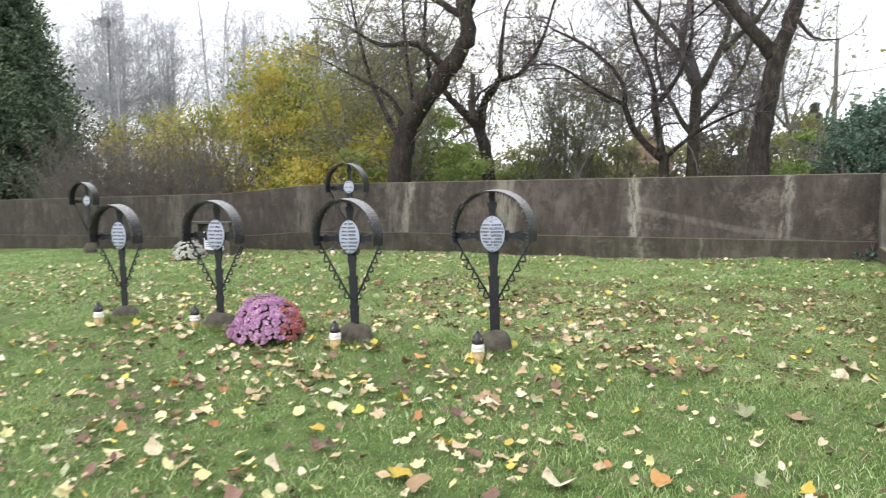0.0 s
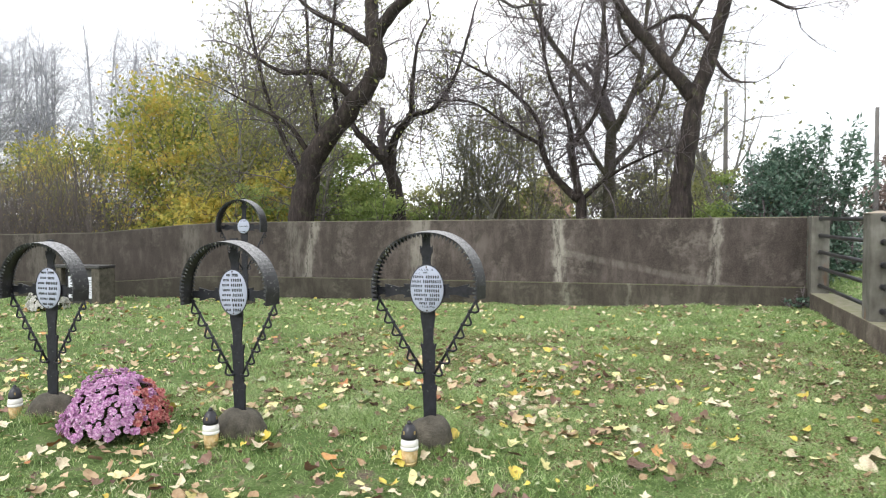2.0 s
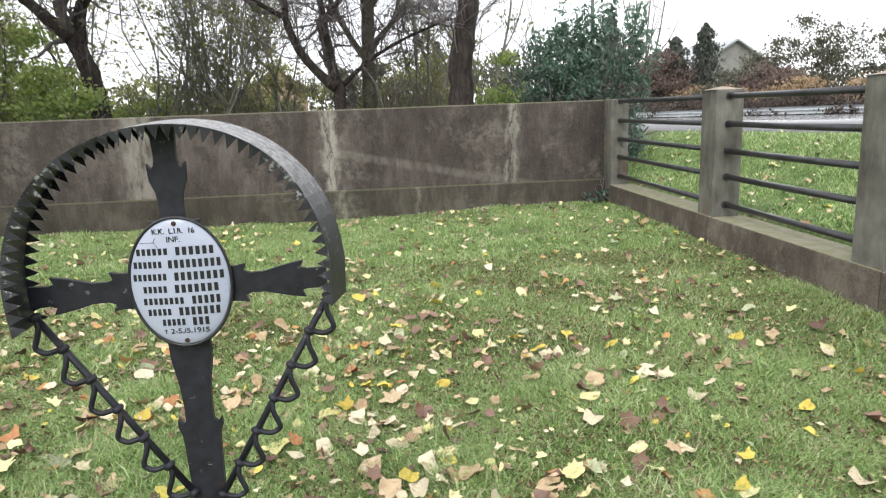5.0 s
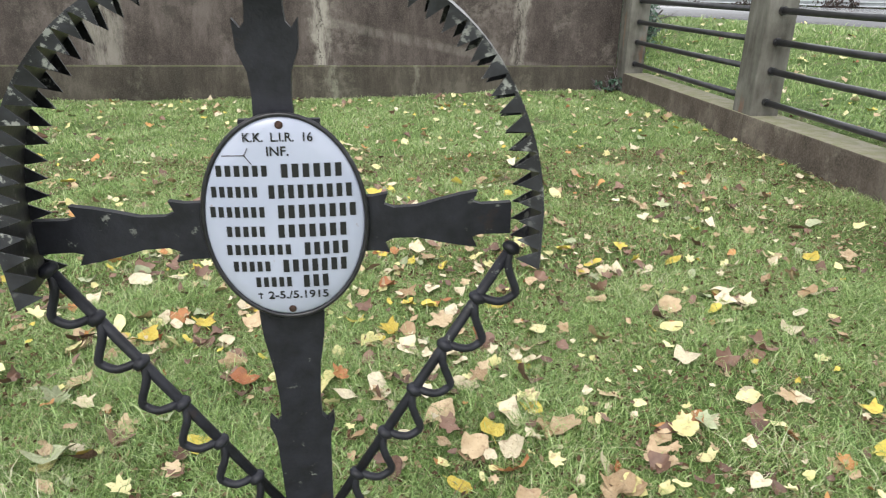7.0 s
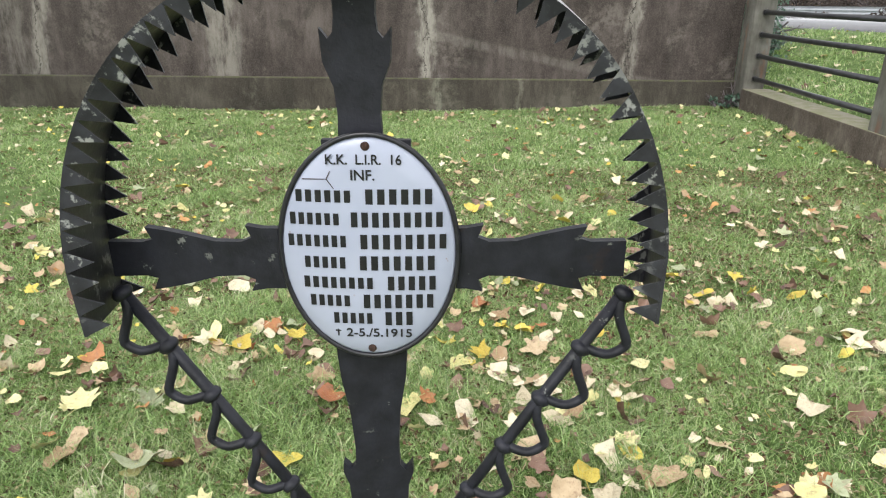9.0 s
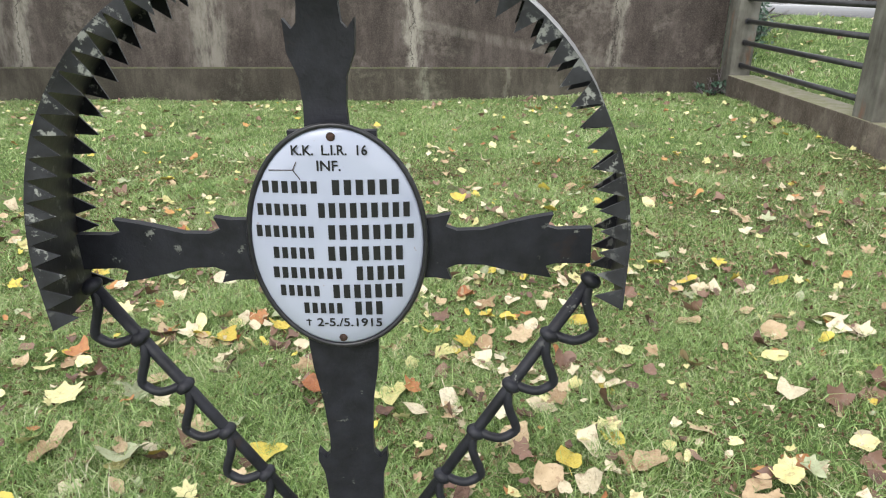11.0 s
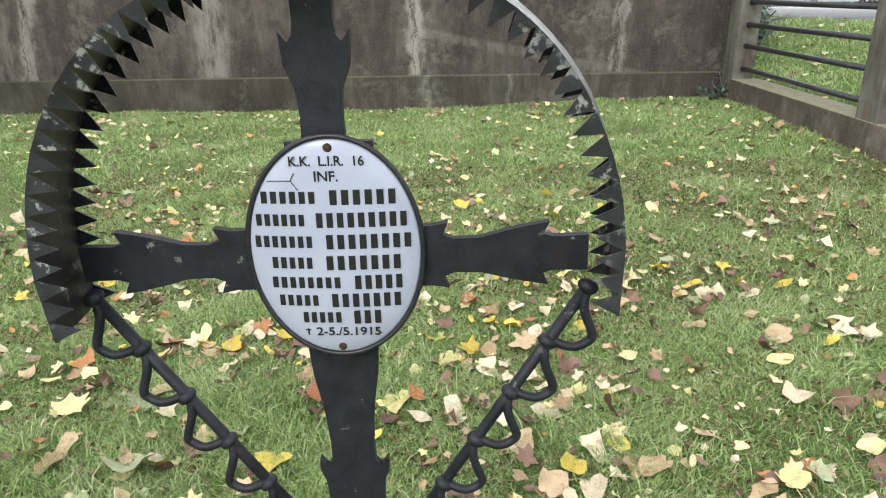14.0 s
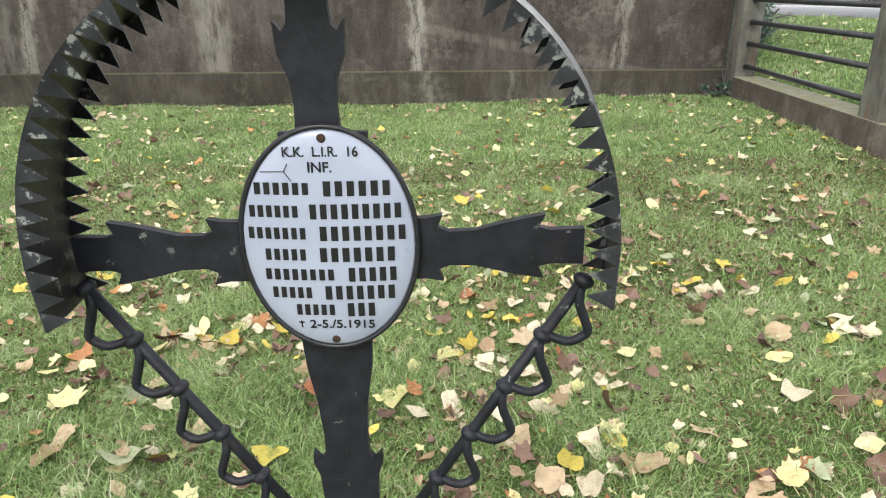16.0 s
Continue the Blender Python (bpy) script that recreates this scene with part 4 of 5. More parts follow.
# ---- trees ----


def grow(segs, tips, p, d, length, r, level, rng, lift, wander=0.28, kids=1.3):
    """A branch of a few bent pieces, with side branches down to fine twigs."""
    n = 4 if level else 3
    stepl = length / n
    for i in range(n):
        d = d + rng.normal(size=3) * wander + np.array([0, 0, lift])
        d = d / np.linalg.norm(d)
        q = p + d * stepl * (0.8 + 0.4 * rng.random())
        r2 = r * 0.84
        segs.append((*p, *q, r, r2))
        if level:
            for _ in range(rng.poisson(kids)):
                side = d + rng.normal(size=3) * 0.75
                side /= np.linalg.norm(side)
                grow(segs, tips, p + (q - p) * rng.random(), side, length * (0.45 + 0.25 * rng.random()), max(r2 * 0.55, 0.0035), level - 1, rng, lift, wander, kids)
        p, r = q, r2
    tips.append(p)


def tree(name, label, limbs, seed, bark=None, twig=None, leaf=None, leaves=0.0, leaf_size=0.05, level=2, reach=1.8, per_metre=2.2, lift=0.05, thick=0.03, category="tree", group="", sides=14, rough=0.035):
    """limbs: (points, start radius, end radius, share of side growth)."""
    rng = np.random.default_rng(seed)
    base = Vector(limbs[0][0][0])
    ob = thing(name, Matrix.Translation(base), label, category, group)
    bm = bmesh.new()
    segs, tips = [], []
    for pts, r0, r1, share in limbs:
        line = smooth_line([Vector(p) - base for p in pts], 5)
        m = len(line)
        fine = []
        for i, p in enumerate(line):
            w = r0 + (r1 - r0) * (i / (m - 1)) ** 0.8
            fine.append(w * (1 + rough * rng.normal()))
        for i in range(1, m - 1):
            line[i] = line[i] + Vector(rng.normal(size=3)) * fine[i] * 0.09
        tube(bm, line, fine, sides if r0 > 0.06 else 6)
        total = sum((b - a).length for a, b in zip(line, line[1:]))
        for _ in range(int(total * per_metre * share)):
            f = 0.12 + 0.88 * rng.random()
            i = min(int(f * (m - 1)), m - 2)
            p = np.array(line[i].lerp(line[i + 1], rng.random()))
            along = np.array((line[i + 1] - line[i]).normalized())
            d = unit(rng.normal(size=3) * 0.9 + along * 0.5 + np.array([0, 0, 0.25]))
            grow(segs, tips, p, d, reach * (0.5 + 0.8 * rng.random()), min(thick * (0.6 + 0.6 * rng.random()), fine[i] * 0.7), level, rng, lift)
        d = np.array((line[-1] - line[-2]).normalized())
        grow(segs, tips, np.array(line[-1]), d, reach, r1, level, rng, lift)
    part("trunk", bm, bark or BARK, ob, "", True)
    part("crown", sticks("crown", segs, twig or TWIG), twig or TWIG, ob)
    if leaf is not None and leaves:
        s = np.asarray(segs)
        k = s[rng.random(len(s)) < leaves]
        c = k[:, 3:6] + rng.normal(size=(len(k), 3)) * 0.06
        part("foliage", flakes("foliage", c, leaf_size, leaf, rng), leaf, ob)
    return ob


tree("old_tree", "old dark leaning fruit tree with a twisted trunk", [
    ([(-9.1, 15.5, -0.3), (-9.05, 15.5, 1.7), (-8.9, 15.5, 2.6), (-8.55, 15.5, 3.35), (-7.8, 15.45, 4.1), (-7.15, 15.4, 4.8), (-6.98, 15.4, 5.3), (-7.15, 15.45, 5.95), (-7.2, 15.5, 7.0), (-7.4, 15.6, 8.6)], 0.35, 0.13, 0.7),
    ([(-7.08, 15.4, 5.75), (-6.5, 15.3, 6.35), (-5.85, 15.2, 6.65), (-5.15, 15.1, 6.75), (-4.5, 15.0, 6.5)], 0.17, 0.05, 0.8),
    ([(-8.75, 15.5, 3.1), (-9.3, 15.3, 3.9), (-10.0, 15.1, 4.3), (-10.9, 14.9, 4.8)], 0.08, 0.015, 1.4),
    ([(-7.6, 15.45, 4.4), (-8.3, 15.2, 5.0), (-9.2, 15.0, 5.05), (-10.0, 14.9, 5.5)], 0.11, 0.03, 1.2),
    ([(-7.15, 15.4, 5.6), (-7.9, 15.3, 6.1), (-8.6, 15.2, 6.5), (-9.4, 15.2, 7.3)], 0.1, 0.03, 1.2),
    ([(-8.6, 15.6, 3.3), (-9.0, 15.9, 5.0), (-9.2, 16.0, 7.4)], 0.07, 0.03, 1.5),
    ([(-8.1, 15.6, 3.9), (-8.5, 16.0, 5.6), (-8.3, 16.2, 8.2)], 0.07, 0.03, 1.5),
    ([(-9.0, 15.7, 2.4), (-10.2, 15.9, 4.6), (-11.0, 16.1, 7.4)], 0.08, 0.03, 1.5),
], 1, leaf=LEAF_OLIVE, leaves=0.22, leaf_size=0.038, per_metre=3.0, reach=1.6, thick=0.02, group="old trees behind the wall")
tree("old_tree", "dark forked tree leaning over the concrete wall", [
    ([(-0.55, 15.35, -0.3), (-0.53, 15.35, 1.7), (-0.45, 15.35, 2.6), (-0.3, 15.35, 3.5), (-0.2, 15.35, 4.05), (0.0, 15.35, 4.6), (0.2, 15.35, 5.4), (0.35, 15.3, 6.1), (0.6, 15.2, 7.2)], 0.235, 0.1, 0.5),
    ([(-0.28, 15.35, 3.95), (-0.6, 15.3, 4.4), (-1.3, 15.2, 5.3), (-1.7, 15.15, 5.9), (-1.95, 15.1, 6.5), (-2.2, 15.1, 7.6)], 0.15, 0.07, 0.7),
    ([(0.32, 15.3, 5.9), (0.8, 15.0, 5.75), (1.3, 14.8, 5.35), (1.6, 14.7, 5.3)], 0.07, 0.008, 0.7),
    ([(0.05, 15.3, 4.7), (0.4, 15.1, 4.2), (0.8, 15.0, 4.1)], 0.05, 0.012, 0.5),
    ([(0.1, 15.35, 5.0), (-0.5, 15.5, 5.6), (-1.2, 15.7, 5.4), (-1.8, 15.8, 5.0)], 0.07, 0.02, 0.8),
], 2, per_metre=3.6, reach=1.3, thick=0.02, group="old trees behind the wall")
tree("fruit_tree", "bare spreading fruit tree with many thin branches", [
    ([(-2.75, 18.2, -0.3), (-2.75, 18.2, 1.9), (-2.8, 18.2, 2.2)], 0.15, 0.12, 0.1),
    ([(-2.8, 18.2, 2.1), (-3.4, 18.1, 2.7), (-3.7, 18.0, 3.4), (-3.8, 18.0, 4.1), (-4.6, 17.9, 5.0), (-5.6, 17.8, 5.6)], 0.11, 0.03, 1.2),
    ([(-2.8, 18.2, 2.2), (-2.95, 18.2, 3.2), (-3.1, 18.2, 4.2), (-3.6, 18.2, 5.4), (-3.8, 18.2, 7.2)], 0.10, 0.03, 1.2),
    ([(-3.7, 18.0, 3.5), (-4.4, 17.9, 3.9), (-5.4, 17.8, 4.6), (-6.2, 17.7, 4.7)], 0.06, 0.02, 1.3),
    ([(-2.75, 18.2, 2.1), (-2.0, 18.1, 2.7), (-1.2, 18.0, 3.1), (-0.4, 18.0, 3.4)], 0.06, 0.02, 1.2),
    ([(-3.0, 18.2, 3.4), (-2.4, 18.1, 4.2), (-2.1, 18.0, 5.4), (-2.3, 18.0, 7.4)], 0.07, 0.025, 1.2),
], 3, per_metre=6.0, reach=1.6, thick=0.022, lift=0.03, group="bare trees behind the wall")
tree("fruit_tree", "mossy forked tree with upright bare branches", [
    ([(-2.15, 19.0, -0.3), (-2.15, 19.0, 1.8), (-2.1, 19.0, 3.2), (-2.05, 19.0, 4.1)], 0.18, 0.13, 0.5),
    ([(-2.1, 19.0, 3.9), (-2.45, 19.0, 4.9), (-2.3, 19.0, 6.2), (-2.2, 19.0, 8.5)], 0.1, 0.04, 1.2),
    ([(-2.0, 19.0, 3.9), (-1.5, 19.0, 4.9), (-1.3, 19.0, 5.8), (-1.1, 18.9, 8.4)], 0.1, 0.04, 1.2),
    ([(-2.3, 19.0, 4.6), (-3.2, 18.9, 5.7), (-4.0, 18.8, 7.0), (-4.4, 18.7, 8.6)], 0.1, 0.04, 1.1),
    ([(-1.5, 19.0, 4.8), (-0.6, 18.8, 5.6), (0.0, 18.7, 6.8)], 0.09, 0.03, 1.1),
    ([(-1.3, 19.1, 5.6), (-1.9, 19.2, 6.6), (-2.0, 19.2, 8.6)], 0.07, 0.03, 1.1),
    ([(-2.1, 19.0, 2.6), (-2.7, 18.9, 3.6), (-3.1, 18.9, 4.8), (-3.0, 18.9, 6.4)], 0.08, 0.03, 1.2),
    ([(-2.05, 19.0, 3.0), (-1.3, 18.9, 3.8), (-0.8, 18.8, 4.9), (-0.9, 18.8, 6.6)], 0.07, 0.03, 1.2),
], 4, bark=MOSSY, per_metre=4.6, reach=1.7, thick=0.022, group="bare trees behind the wall")
tree("fruit_tree", "crooked bare tree with a low fork", [
    ([(-7.5, 18.0, -0.3), (-7.55, 18.0, 1.9), (-7.7, 18.0, 2.7), (-7.9, 18.0, 3.25)], 0.2, 0.16, 0.3),
    ([(-7.9, 18.0, 3.2), (-8.4, 18.0, 3.7), (-8.9, 18.0, 4.25), (-9.1, 18.0, 5.2)], 0.16, 0.05, 1.0),
    ([(-7.8, 18.0, 3.1), (-7.65, 18.0, 3.85), (-7.2, 18.0, 4.45), (-7.15, 18.0, 5.2), (-7.0, 18.0, 6.3)], 0.15, 0.04, 1.0),
    ([(-7.3, 18.0, 4.4), (-6.5, 18.0, 4.6), (-5.9, 18.0, 5.5), (-5.6, 18.0, 6.4)], 0.08, 0.03, 1.0),
], 5, leaf=LEAF_OLIVE, leaves=0.12, leaf_size=0.045, per_metre=5.0, thick=0.022, reach=1.5, group="bare trees behind the wall")


def scatter_tree(x, y, h, seed, label, leaf=None, leaves=0.0, bark=None, twig=None, spread=0.5, stems=1, r=0.12, per_metre=2.5, reach=1.5, level=2, name="bare_tree", leaf_size=0.05, group="bare trees behind the wall", thick=0.025, z0=None):
    rng = np.random.default_rng(seed)
    z = float(ground_z(x, y)) if z0 is None else z0
    limbs = []
    for s in range(stems):
        a = rng.random() * 6.28
        dx, dy = math.cos(a) * spread * (0.3 if stems == 1 else 1), math.sin(a) * spread * 0.5
        p = [(x + dx * 0.1, y + dy * 0.1, z - 0.2), (x + dx * 0.3, y + dy * 0.3, z + h * 0.3), (x + dx * 0.8 + rng.normal() * 0.15, y + dy * 0.7, z + h * 0.65), (x + dx * 1.2 + rng.normal() * 0.2, y + dy, z + h)]
        limbs.append((p, r, r * 0.25, 1.0))
        for j in range(3 if stems == 1 else 1):
            f = 0.35 + 0.2 * j
            b = Vector(p[1]).lerp(Vector(p[2]), min(1, f + 0.1))
            aa = rng.random() * 6.28
            limbs.append(([tuple(b), tuple(b + Vector((math.cos(aa) * h * 0.12, math.sin(aa) * h * 0.1, h * 0.14))), tuple(b + Vector((math.cos(aa) * h * 0.22, math.sin(aa) * h * 0.18, h * 0.34)))], r * 0.55, r * 0.18, 1.0))
    return tree(name, label, limbs, seed, bark=bark, twig=twig, leaf=leaf, leaves=leaves, leaf_size=leaf_size, level=level, reach=reach, per_metre=per_metre, thick=thick, group=group)


for i, (x, y, h, stems, leaves) in enumerate(((-5.8, 20.5, 4.8, 5, 0.3), (-4.9, 21.5, 4.4, 4, 0.25), (-6.6, 22.0, 5.6, 4, 0.25), (-0.9, 21.0, 5.2, 3, 0.15), (0.5, 19.0, 4.6, 3, 0.15), (-5.0, 26.0, 6.5, 3, 0.2), (-0.2, 25.0, 6.0, 3, 0.1), (-9.5, 22.0, 6.5, 3, 0.25), (-11.5, 20.0, 7.0, 4, 0.4), (-13.0, 20.5, 7.6, 4, 0.4), (-10.4, 18.5, 5.6, 3, 0.2), (-12.0, 17.0, 5.8, 3, 0.4), (-6.9, 19.4, 4.4, 4, 0.05), (-5.9, 19.6, 4.0, 4, 0.05))):
    scatter_tree(x, y, h, 100 + i, "thin many-stemmed tree with sparse olive leaves" if leaves > 0.2 else "thin bare many-stemmed tree", LEAF_OLIVE, leaves, spread=1.0, stems=stems, r=0.05, name="sapling", leaf_size=0.055, per_metre=1.5, reach=1.1, twig=OLIVE_TWIG, bark=OLIVE_TWIG, thick=0.018)


def shrub(x, y, w, d, h, seed, label, leaf, count=9000, size=0.06, clumps=70, name="shrub", group="shrubs behind the wall", stems=26, z0=None, twig=None, category="shrub", bare=0.0):
    """Stems, and leaves in many uneven clumps with gaps between."""
    rng = np.random.default_rng(seed)
    z = float(ground_z(x, y)) if z0 is None else z0
    ob = thing(name, Matrix.Translation((x, y, z)), label, category, group)
    c = unit(rng.normal(size=(clumps, 3)))
    c[:, 2] = np.abs(c[:, 2])
    c *= (0.25 + 0.75 * rng.random((clumps, 1)) ** 0.5)
    c[:, 2] = c[:, 2] * 0.95
    c = c * np.array([[w / 2, d / 2, h]])
    segs, tips = [], []
    for k in range(stems):
        t = c[k % clumps]
        a = np.array([rng.normal() * w * 0.12, rng.normal() * d * 0.1, -0.1])
        grow(segs, tips, a, unit(t - a), np.linalg.norm(t - a), 0.03, 2, rng, 0.02, 0.16, 1.0)
    part("branchwork", sticks("branchwork", segs, twig or TWIG), twig or TWIG, ob)
    size_c = (0.10 + 0.13 * rng.random(clumps)) * (w * d * h) ** (1 / 3)
    pick = rng.integers(clumps, size=count)
    off = rng.normal(size=(count, 3)) * np.array([[1.0, 0.9, 0.55]])
    p = c[pick] + off * size_c[pick][:, None] * 0.5
    p[:, 2] = np.maximum(p[:, 2], 0.05)
    part("crown", flakes("crown", p, size, leaf, rng), leaf, ob)
    return ob


shrub(-13.0, 18.2, 5.0, 3.2, 4.9, 31, "tall shrub with yellow-green autumn leaves", LEAF_YELLOW, 21000, 0.07, 190)
shrub(-15.6, 19.0, 5.2, 3.2, 7.7, 32, "tall shrub turning yellow and orange", LEAF_YELLOW, 22000, 0.07, 190)
shrub(-11.3, 17.0, 3.2, 2.0, 3.5, 33, "bright yellow-leaved shrub close behind the wall", LEAF_BRIGHT, 9500, 0.075, 110)
shrub(-12.7, 16.6, 2.6, 1.6, 2.9, 29, "bright yellow-leaved shrub close behind the wall", LEAF_BRIGHT, 7000, 0.075, 90)
shrub(-13.4, 22.0, 6.0, 3.5, 7.6, 37, "tall green shrub turning yellow", LEAF_GREEN, 14000, 0.08, 110)
shrub(-21.8, 21.0, 5.2, 3.0, 6.4, 34, "yellow and gold shrub half hidden in brush", LEAF_YELLOW, 14000, 0.07, 80)
shrub(-28.3, 23.5, 8.0, 3.0, 7.0, 39, "yellowing shrub half hidden in brush", LEAF_YELLOW, 8000, 0.08, 70)
shrub(-18.0, 24.0, 6.0, 3.0, 7.5, 40, "tall green shrub turning yellow", LEAF_GREEN, 9000, 0.08, 80)
shrub(-10.0, 19.5, 3.4, 2.4, 4.2, 38, "green leafy shrub under the old tree", LEAF_GREEN, 10000, 0.06, 80)
shrub(-7.2, 20.0, 3.2, 2.4, 2.4, 35, "low green shrub behind the wall", LEAF_GREEN, 4500, 0.06, 70)
shrub(-7.9, 16.8, 2.0, 1.3, 2.9, 49, "fresh green leafy shrub behind the wall", LEAF_GREEN, 5000, 0.05, 50)
shrub(-10.8, 16.4, 2.6, 1.4, 3.0, 48, "green leafy shrub close behind the wall", LEAF_GREEN, 5000, 0.05, 50)
shrub(-8.5, 18.0, 1.8, 1.5, 2.8, 36, "low green shrub behind the wall", LEAF_GREEN, 4000, 0.05, 40)
shrub(-5.6, 22.0, 3.2, 2.5, 2.4, 41, "low olive shrub behind the wall", LEAF_OLIVE, 7000, 0.06, 60)
shrub(-0.6, 22.0, 5.0, 2.5, 2.7, 42, "low olive shrub behind the wall", LEAF_OLIVE, 6000, 0.06, 60)
shrub(1.4, 15.1, 1.9, 1.7, 2.45, 43, "glossy dark evergreen shrub at the wall's end", LEAF_LAUREL, 17000, 0.034, 120, name="evergreen_shrub", group="evergreen shrubs")
shrub(1.15, 15.9, 1.7, 1.5, 2.45, 47, "glossy dark evergreen shrub behind the wall", LEAF_LAUREL, 13000, 0.036, 80, name="evergreen_shrub", group="evergreen shrubs")
shrub(2.15, 15.2, 0.9, 1.0, 1.25, 46, "glossy evergreen shrub spilling past the fence post", LEAF_LAUREL, 8000, 0.036, 60, name="evergreen_shrub", group="evergreen shrubs")
shrub(0.55, 15.6, 1.8, 1.6, 2.2, 44, "bright green leafy shrub behind the wall", LEAF_GREEN, 5000, 0.045, 50, name="evergreen_shrub", group="evergreen shrubs")


def upright_shoots(x, y, seed, heights):
    """Tall leafy shoots that stand out of the evergreen shrub."""
    rng = np.random.default_rng(seed)
    ob = thing("evergreen_shoots", Matrix.Translation((x, y, on_turf(x, y))), "tall leafy shoots of an evergreen shrub", "shrub", "evergreen shrubs")
    segs, pts = [], []
    for dx, h in heights:
        p, d = np.array([dx * 0.4, 0.0, 0.0]), unit(np.array([dx * 0.25, 0.0, 1.0]))
        for i in range(9):
            q = p + d * h / 9
            segs.append((*p, *q, 0.012 * (1 - i / 10), 0.012 * (1 - (i + 1) / 10)))
            for _ in range(36 if i > 4 else 8):
                pts.append(p + (q - p) * rng.random() + rng.normal(size=3) * 0.07)
            d = unit(d + rng.normal(size=3) * 0.06)
            p = q
    part("branchwork", sticks("branchwork", segs, TWIG), TWIG, ob)
    part("leaves", flakes("leaves", pts, 0.034, LEAF_LAUREL, rng, 0.0, 1.9), LEAF_LAUREL, ob)


upright_shoots(1.7, 14.9, 61, [(-0.8, 2.3), (-0.55, 2.5), (-0.4, 2.75), (0.0, 2.7), (0.35, 2.95), (0.5, 2.65), (0.75, 2.6), (1.0, 2.2), (0.1, 2.85), (-0.2, 2.55), (-0.7, 2.45), (-0.3, 2.8), (0.22, 2.75), (0.6, 2.8), (0.85, 2.4), (-0.1, 2.7)])


def brush(x, y, w, d, h, seed, label, mat, count=260, kind="", name="brushwood"):
    """A thicket of thin dry stems."""
    rng = np.random.default_rng(seed)
    segs, tips = [], []
    for i in range(count):
        a = np.array([(rng.random() - 0.5) * w, (rng.random() - 0.5) * d, -0.1])
        grow(segs, tips, a, unit(rng.normal(size=3) * 0.25 + np.array([0, 0, 1.0])), h * (0.5 + 0.5 * rng.random()), 0.016, 1, rng, 0.02, 0.14, 1.6)
    ob = thing(name, Matrix.Translation((x, y, float(ground_z(x, y)))), label, "brush", "", kind)
    part("branchwork", sticks("branchwork", segs, mat), mat, ob)
    return ob


brush(-20.5, 17.5, 9, 2.5, 4.2, 71, "brown leafless thicket beyond the wall", BRUSH, 460, "stuff")
brush(-26, 19, 8, 3, 3.2, 72, "brown leafless thicket beyond the wall", BRUSH, 220, "stuff")
brush(-5.0, 20.5, 6, 2.5, 2.9, 73, "thin dry brush beyond the wall", BRUSH, 120, "stuff")
brush(-0.8, 20.0, 3.5, 2.5, 2.7, 74, "thin dry brush beyond the wall", BRUSH, 80, "stuff")


def spruce(x, y, h, r, seed, label, group="", tiers=26, mat=None, per=12, dense=2.0):
    """Whorls of drooping boughs hung with needle sprays round a straight stem."""
    rng = np.random.default_rng(seed)
    z = float(ground_z(x, y))
    ob = thing("spruce", Matrix.Translation((x, y, z)), label, "conifer", group)
    part("trunk", tube(bmesh.new(), [(0, 0, -0.2), (0, 0, h * 0.5), (0, 0, h)], [0.02 * h, 0.012 * h, 0.01], 10), BARK, ob, "", True)
    segs, pts = [], []
    for t in range(tiers):
        f = (t + 0.5) / tiers
        zz = h * (0.06 + 0.93 * f)
        reach = r * (1 - f) ** 0.85 + 0.08
        for k in range(per):
            a = 2 * math.pi * (k + rng.random()) / per
            ln = reach * (0.7 + 0.4 * rng.random())
            p = np.array([0, 0, zz])
            for i in range(5):
                d = np.array([math.cos(a), math.sin(a), 0.12 - 0.16 * i])
                q = p + d * ln / 5
                segs.append((*p, *q, 0.018 * (1 - i / 6), 0.018 * (1 - (i + 1) / 6)))
                for _ in range(int(dense * (3 + 5 * ln / 2))):
                    s = p + (q - p) * rng.random()
                    pts.append(s + np.array([rng.normal() * 0.09 * ln, rng.normal() * 0.09 * ln, -abs(rng.normal()) * 0.09 * ln]))
                p = q
    part("boughs", sticks("boughs", segs, BARK), BARK, ob)
    part("needles", flakes("needles", pts, 0.003 * h + 0.03, mat or NEEDLE, rng, 0.6, 1.5), mat or NEEDLE, ob)
    return ob


spruce(-32.6, 19.5, 15, 5.2, 81, "tall dark spruce with drooping boughs", "conifers", 30, per=17, dense=5.5)
# needle colour greyed and lightened, haze of distance painted in
HAZED_NEEDLE = island("hazed_needles", (0.0, (0.08, 0.095, 0.085)), (0.6, (0.13, 0.155, 0.135)), (1.0, (0.19, 0.21, 0.18)))
for i, (x, y, h, w) in enumerate(((16.6, 58, 8.0, 4.6), (22.0, 58, 6.2, 4.4), (24.5, 58, 7.2, 4.2), (20.3, 59, 4.6, 4.0), (2.6, 60, 6.6, 3.0), (46.0, 64, 6.0, 4.0))):
    rng_far = np.random.default_rng(90 + i)
    ob = thing("conifer", Matrix.Translation((x, y, float(ground_z(x, y)))), "distant dark conifer across the road", "conifer", "distant conifers")
    part("trunk", tube(bmesh.new(), [(0, 0, -0.2), (0, 0, h * 0.9)], [0.16, 0.03], 8), BARK, ob)
    f = rng_far.random(4200) ** 1.3
    lob = 0.75 + 0.25 * np.sin(f * 40 + rng_far.random() * 6) + 0.25 * rng_far.normal(size=4200)
    a = rng_far.random(4200) * 6.283
    rr = w / 2 * (1 - f) ** 0.55 * lob * (0.8 + 0.2 * np.sin(3 * a + i))
    part("needles", flakes("needles", np.stack([np.cos(a) * rr, np.sin(a) * rr, h * (0.05 + 0.95 * f)], 1), 0.15, HAZED_NEEDLE, rng_far, 0.3), HAZED_NEEDLE, ob)

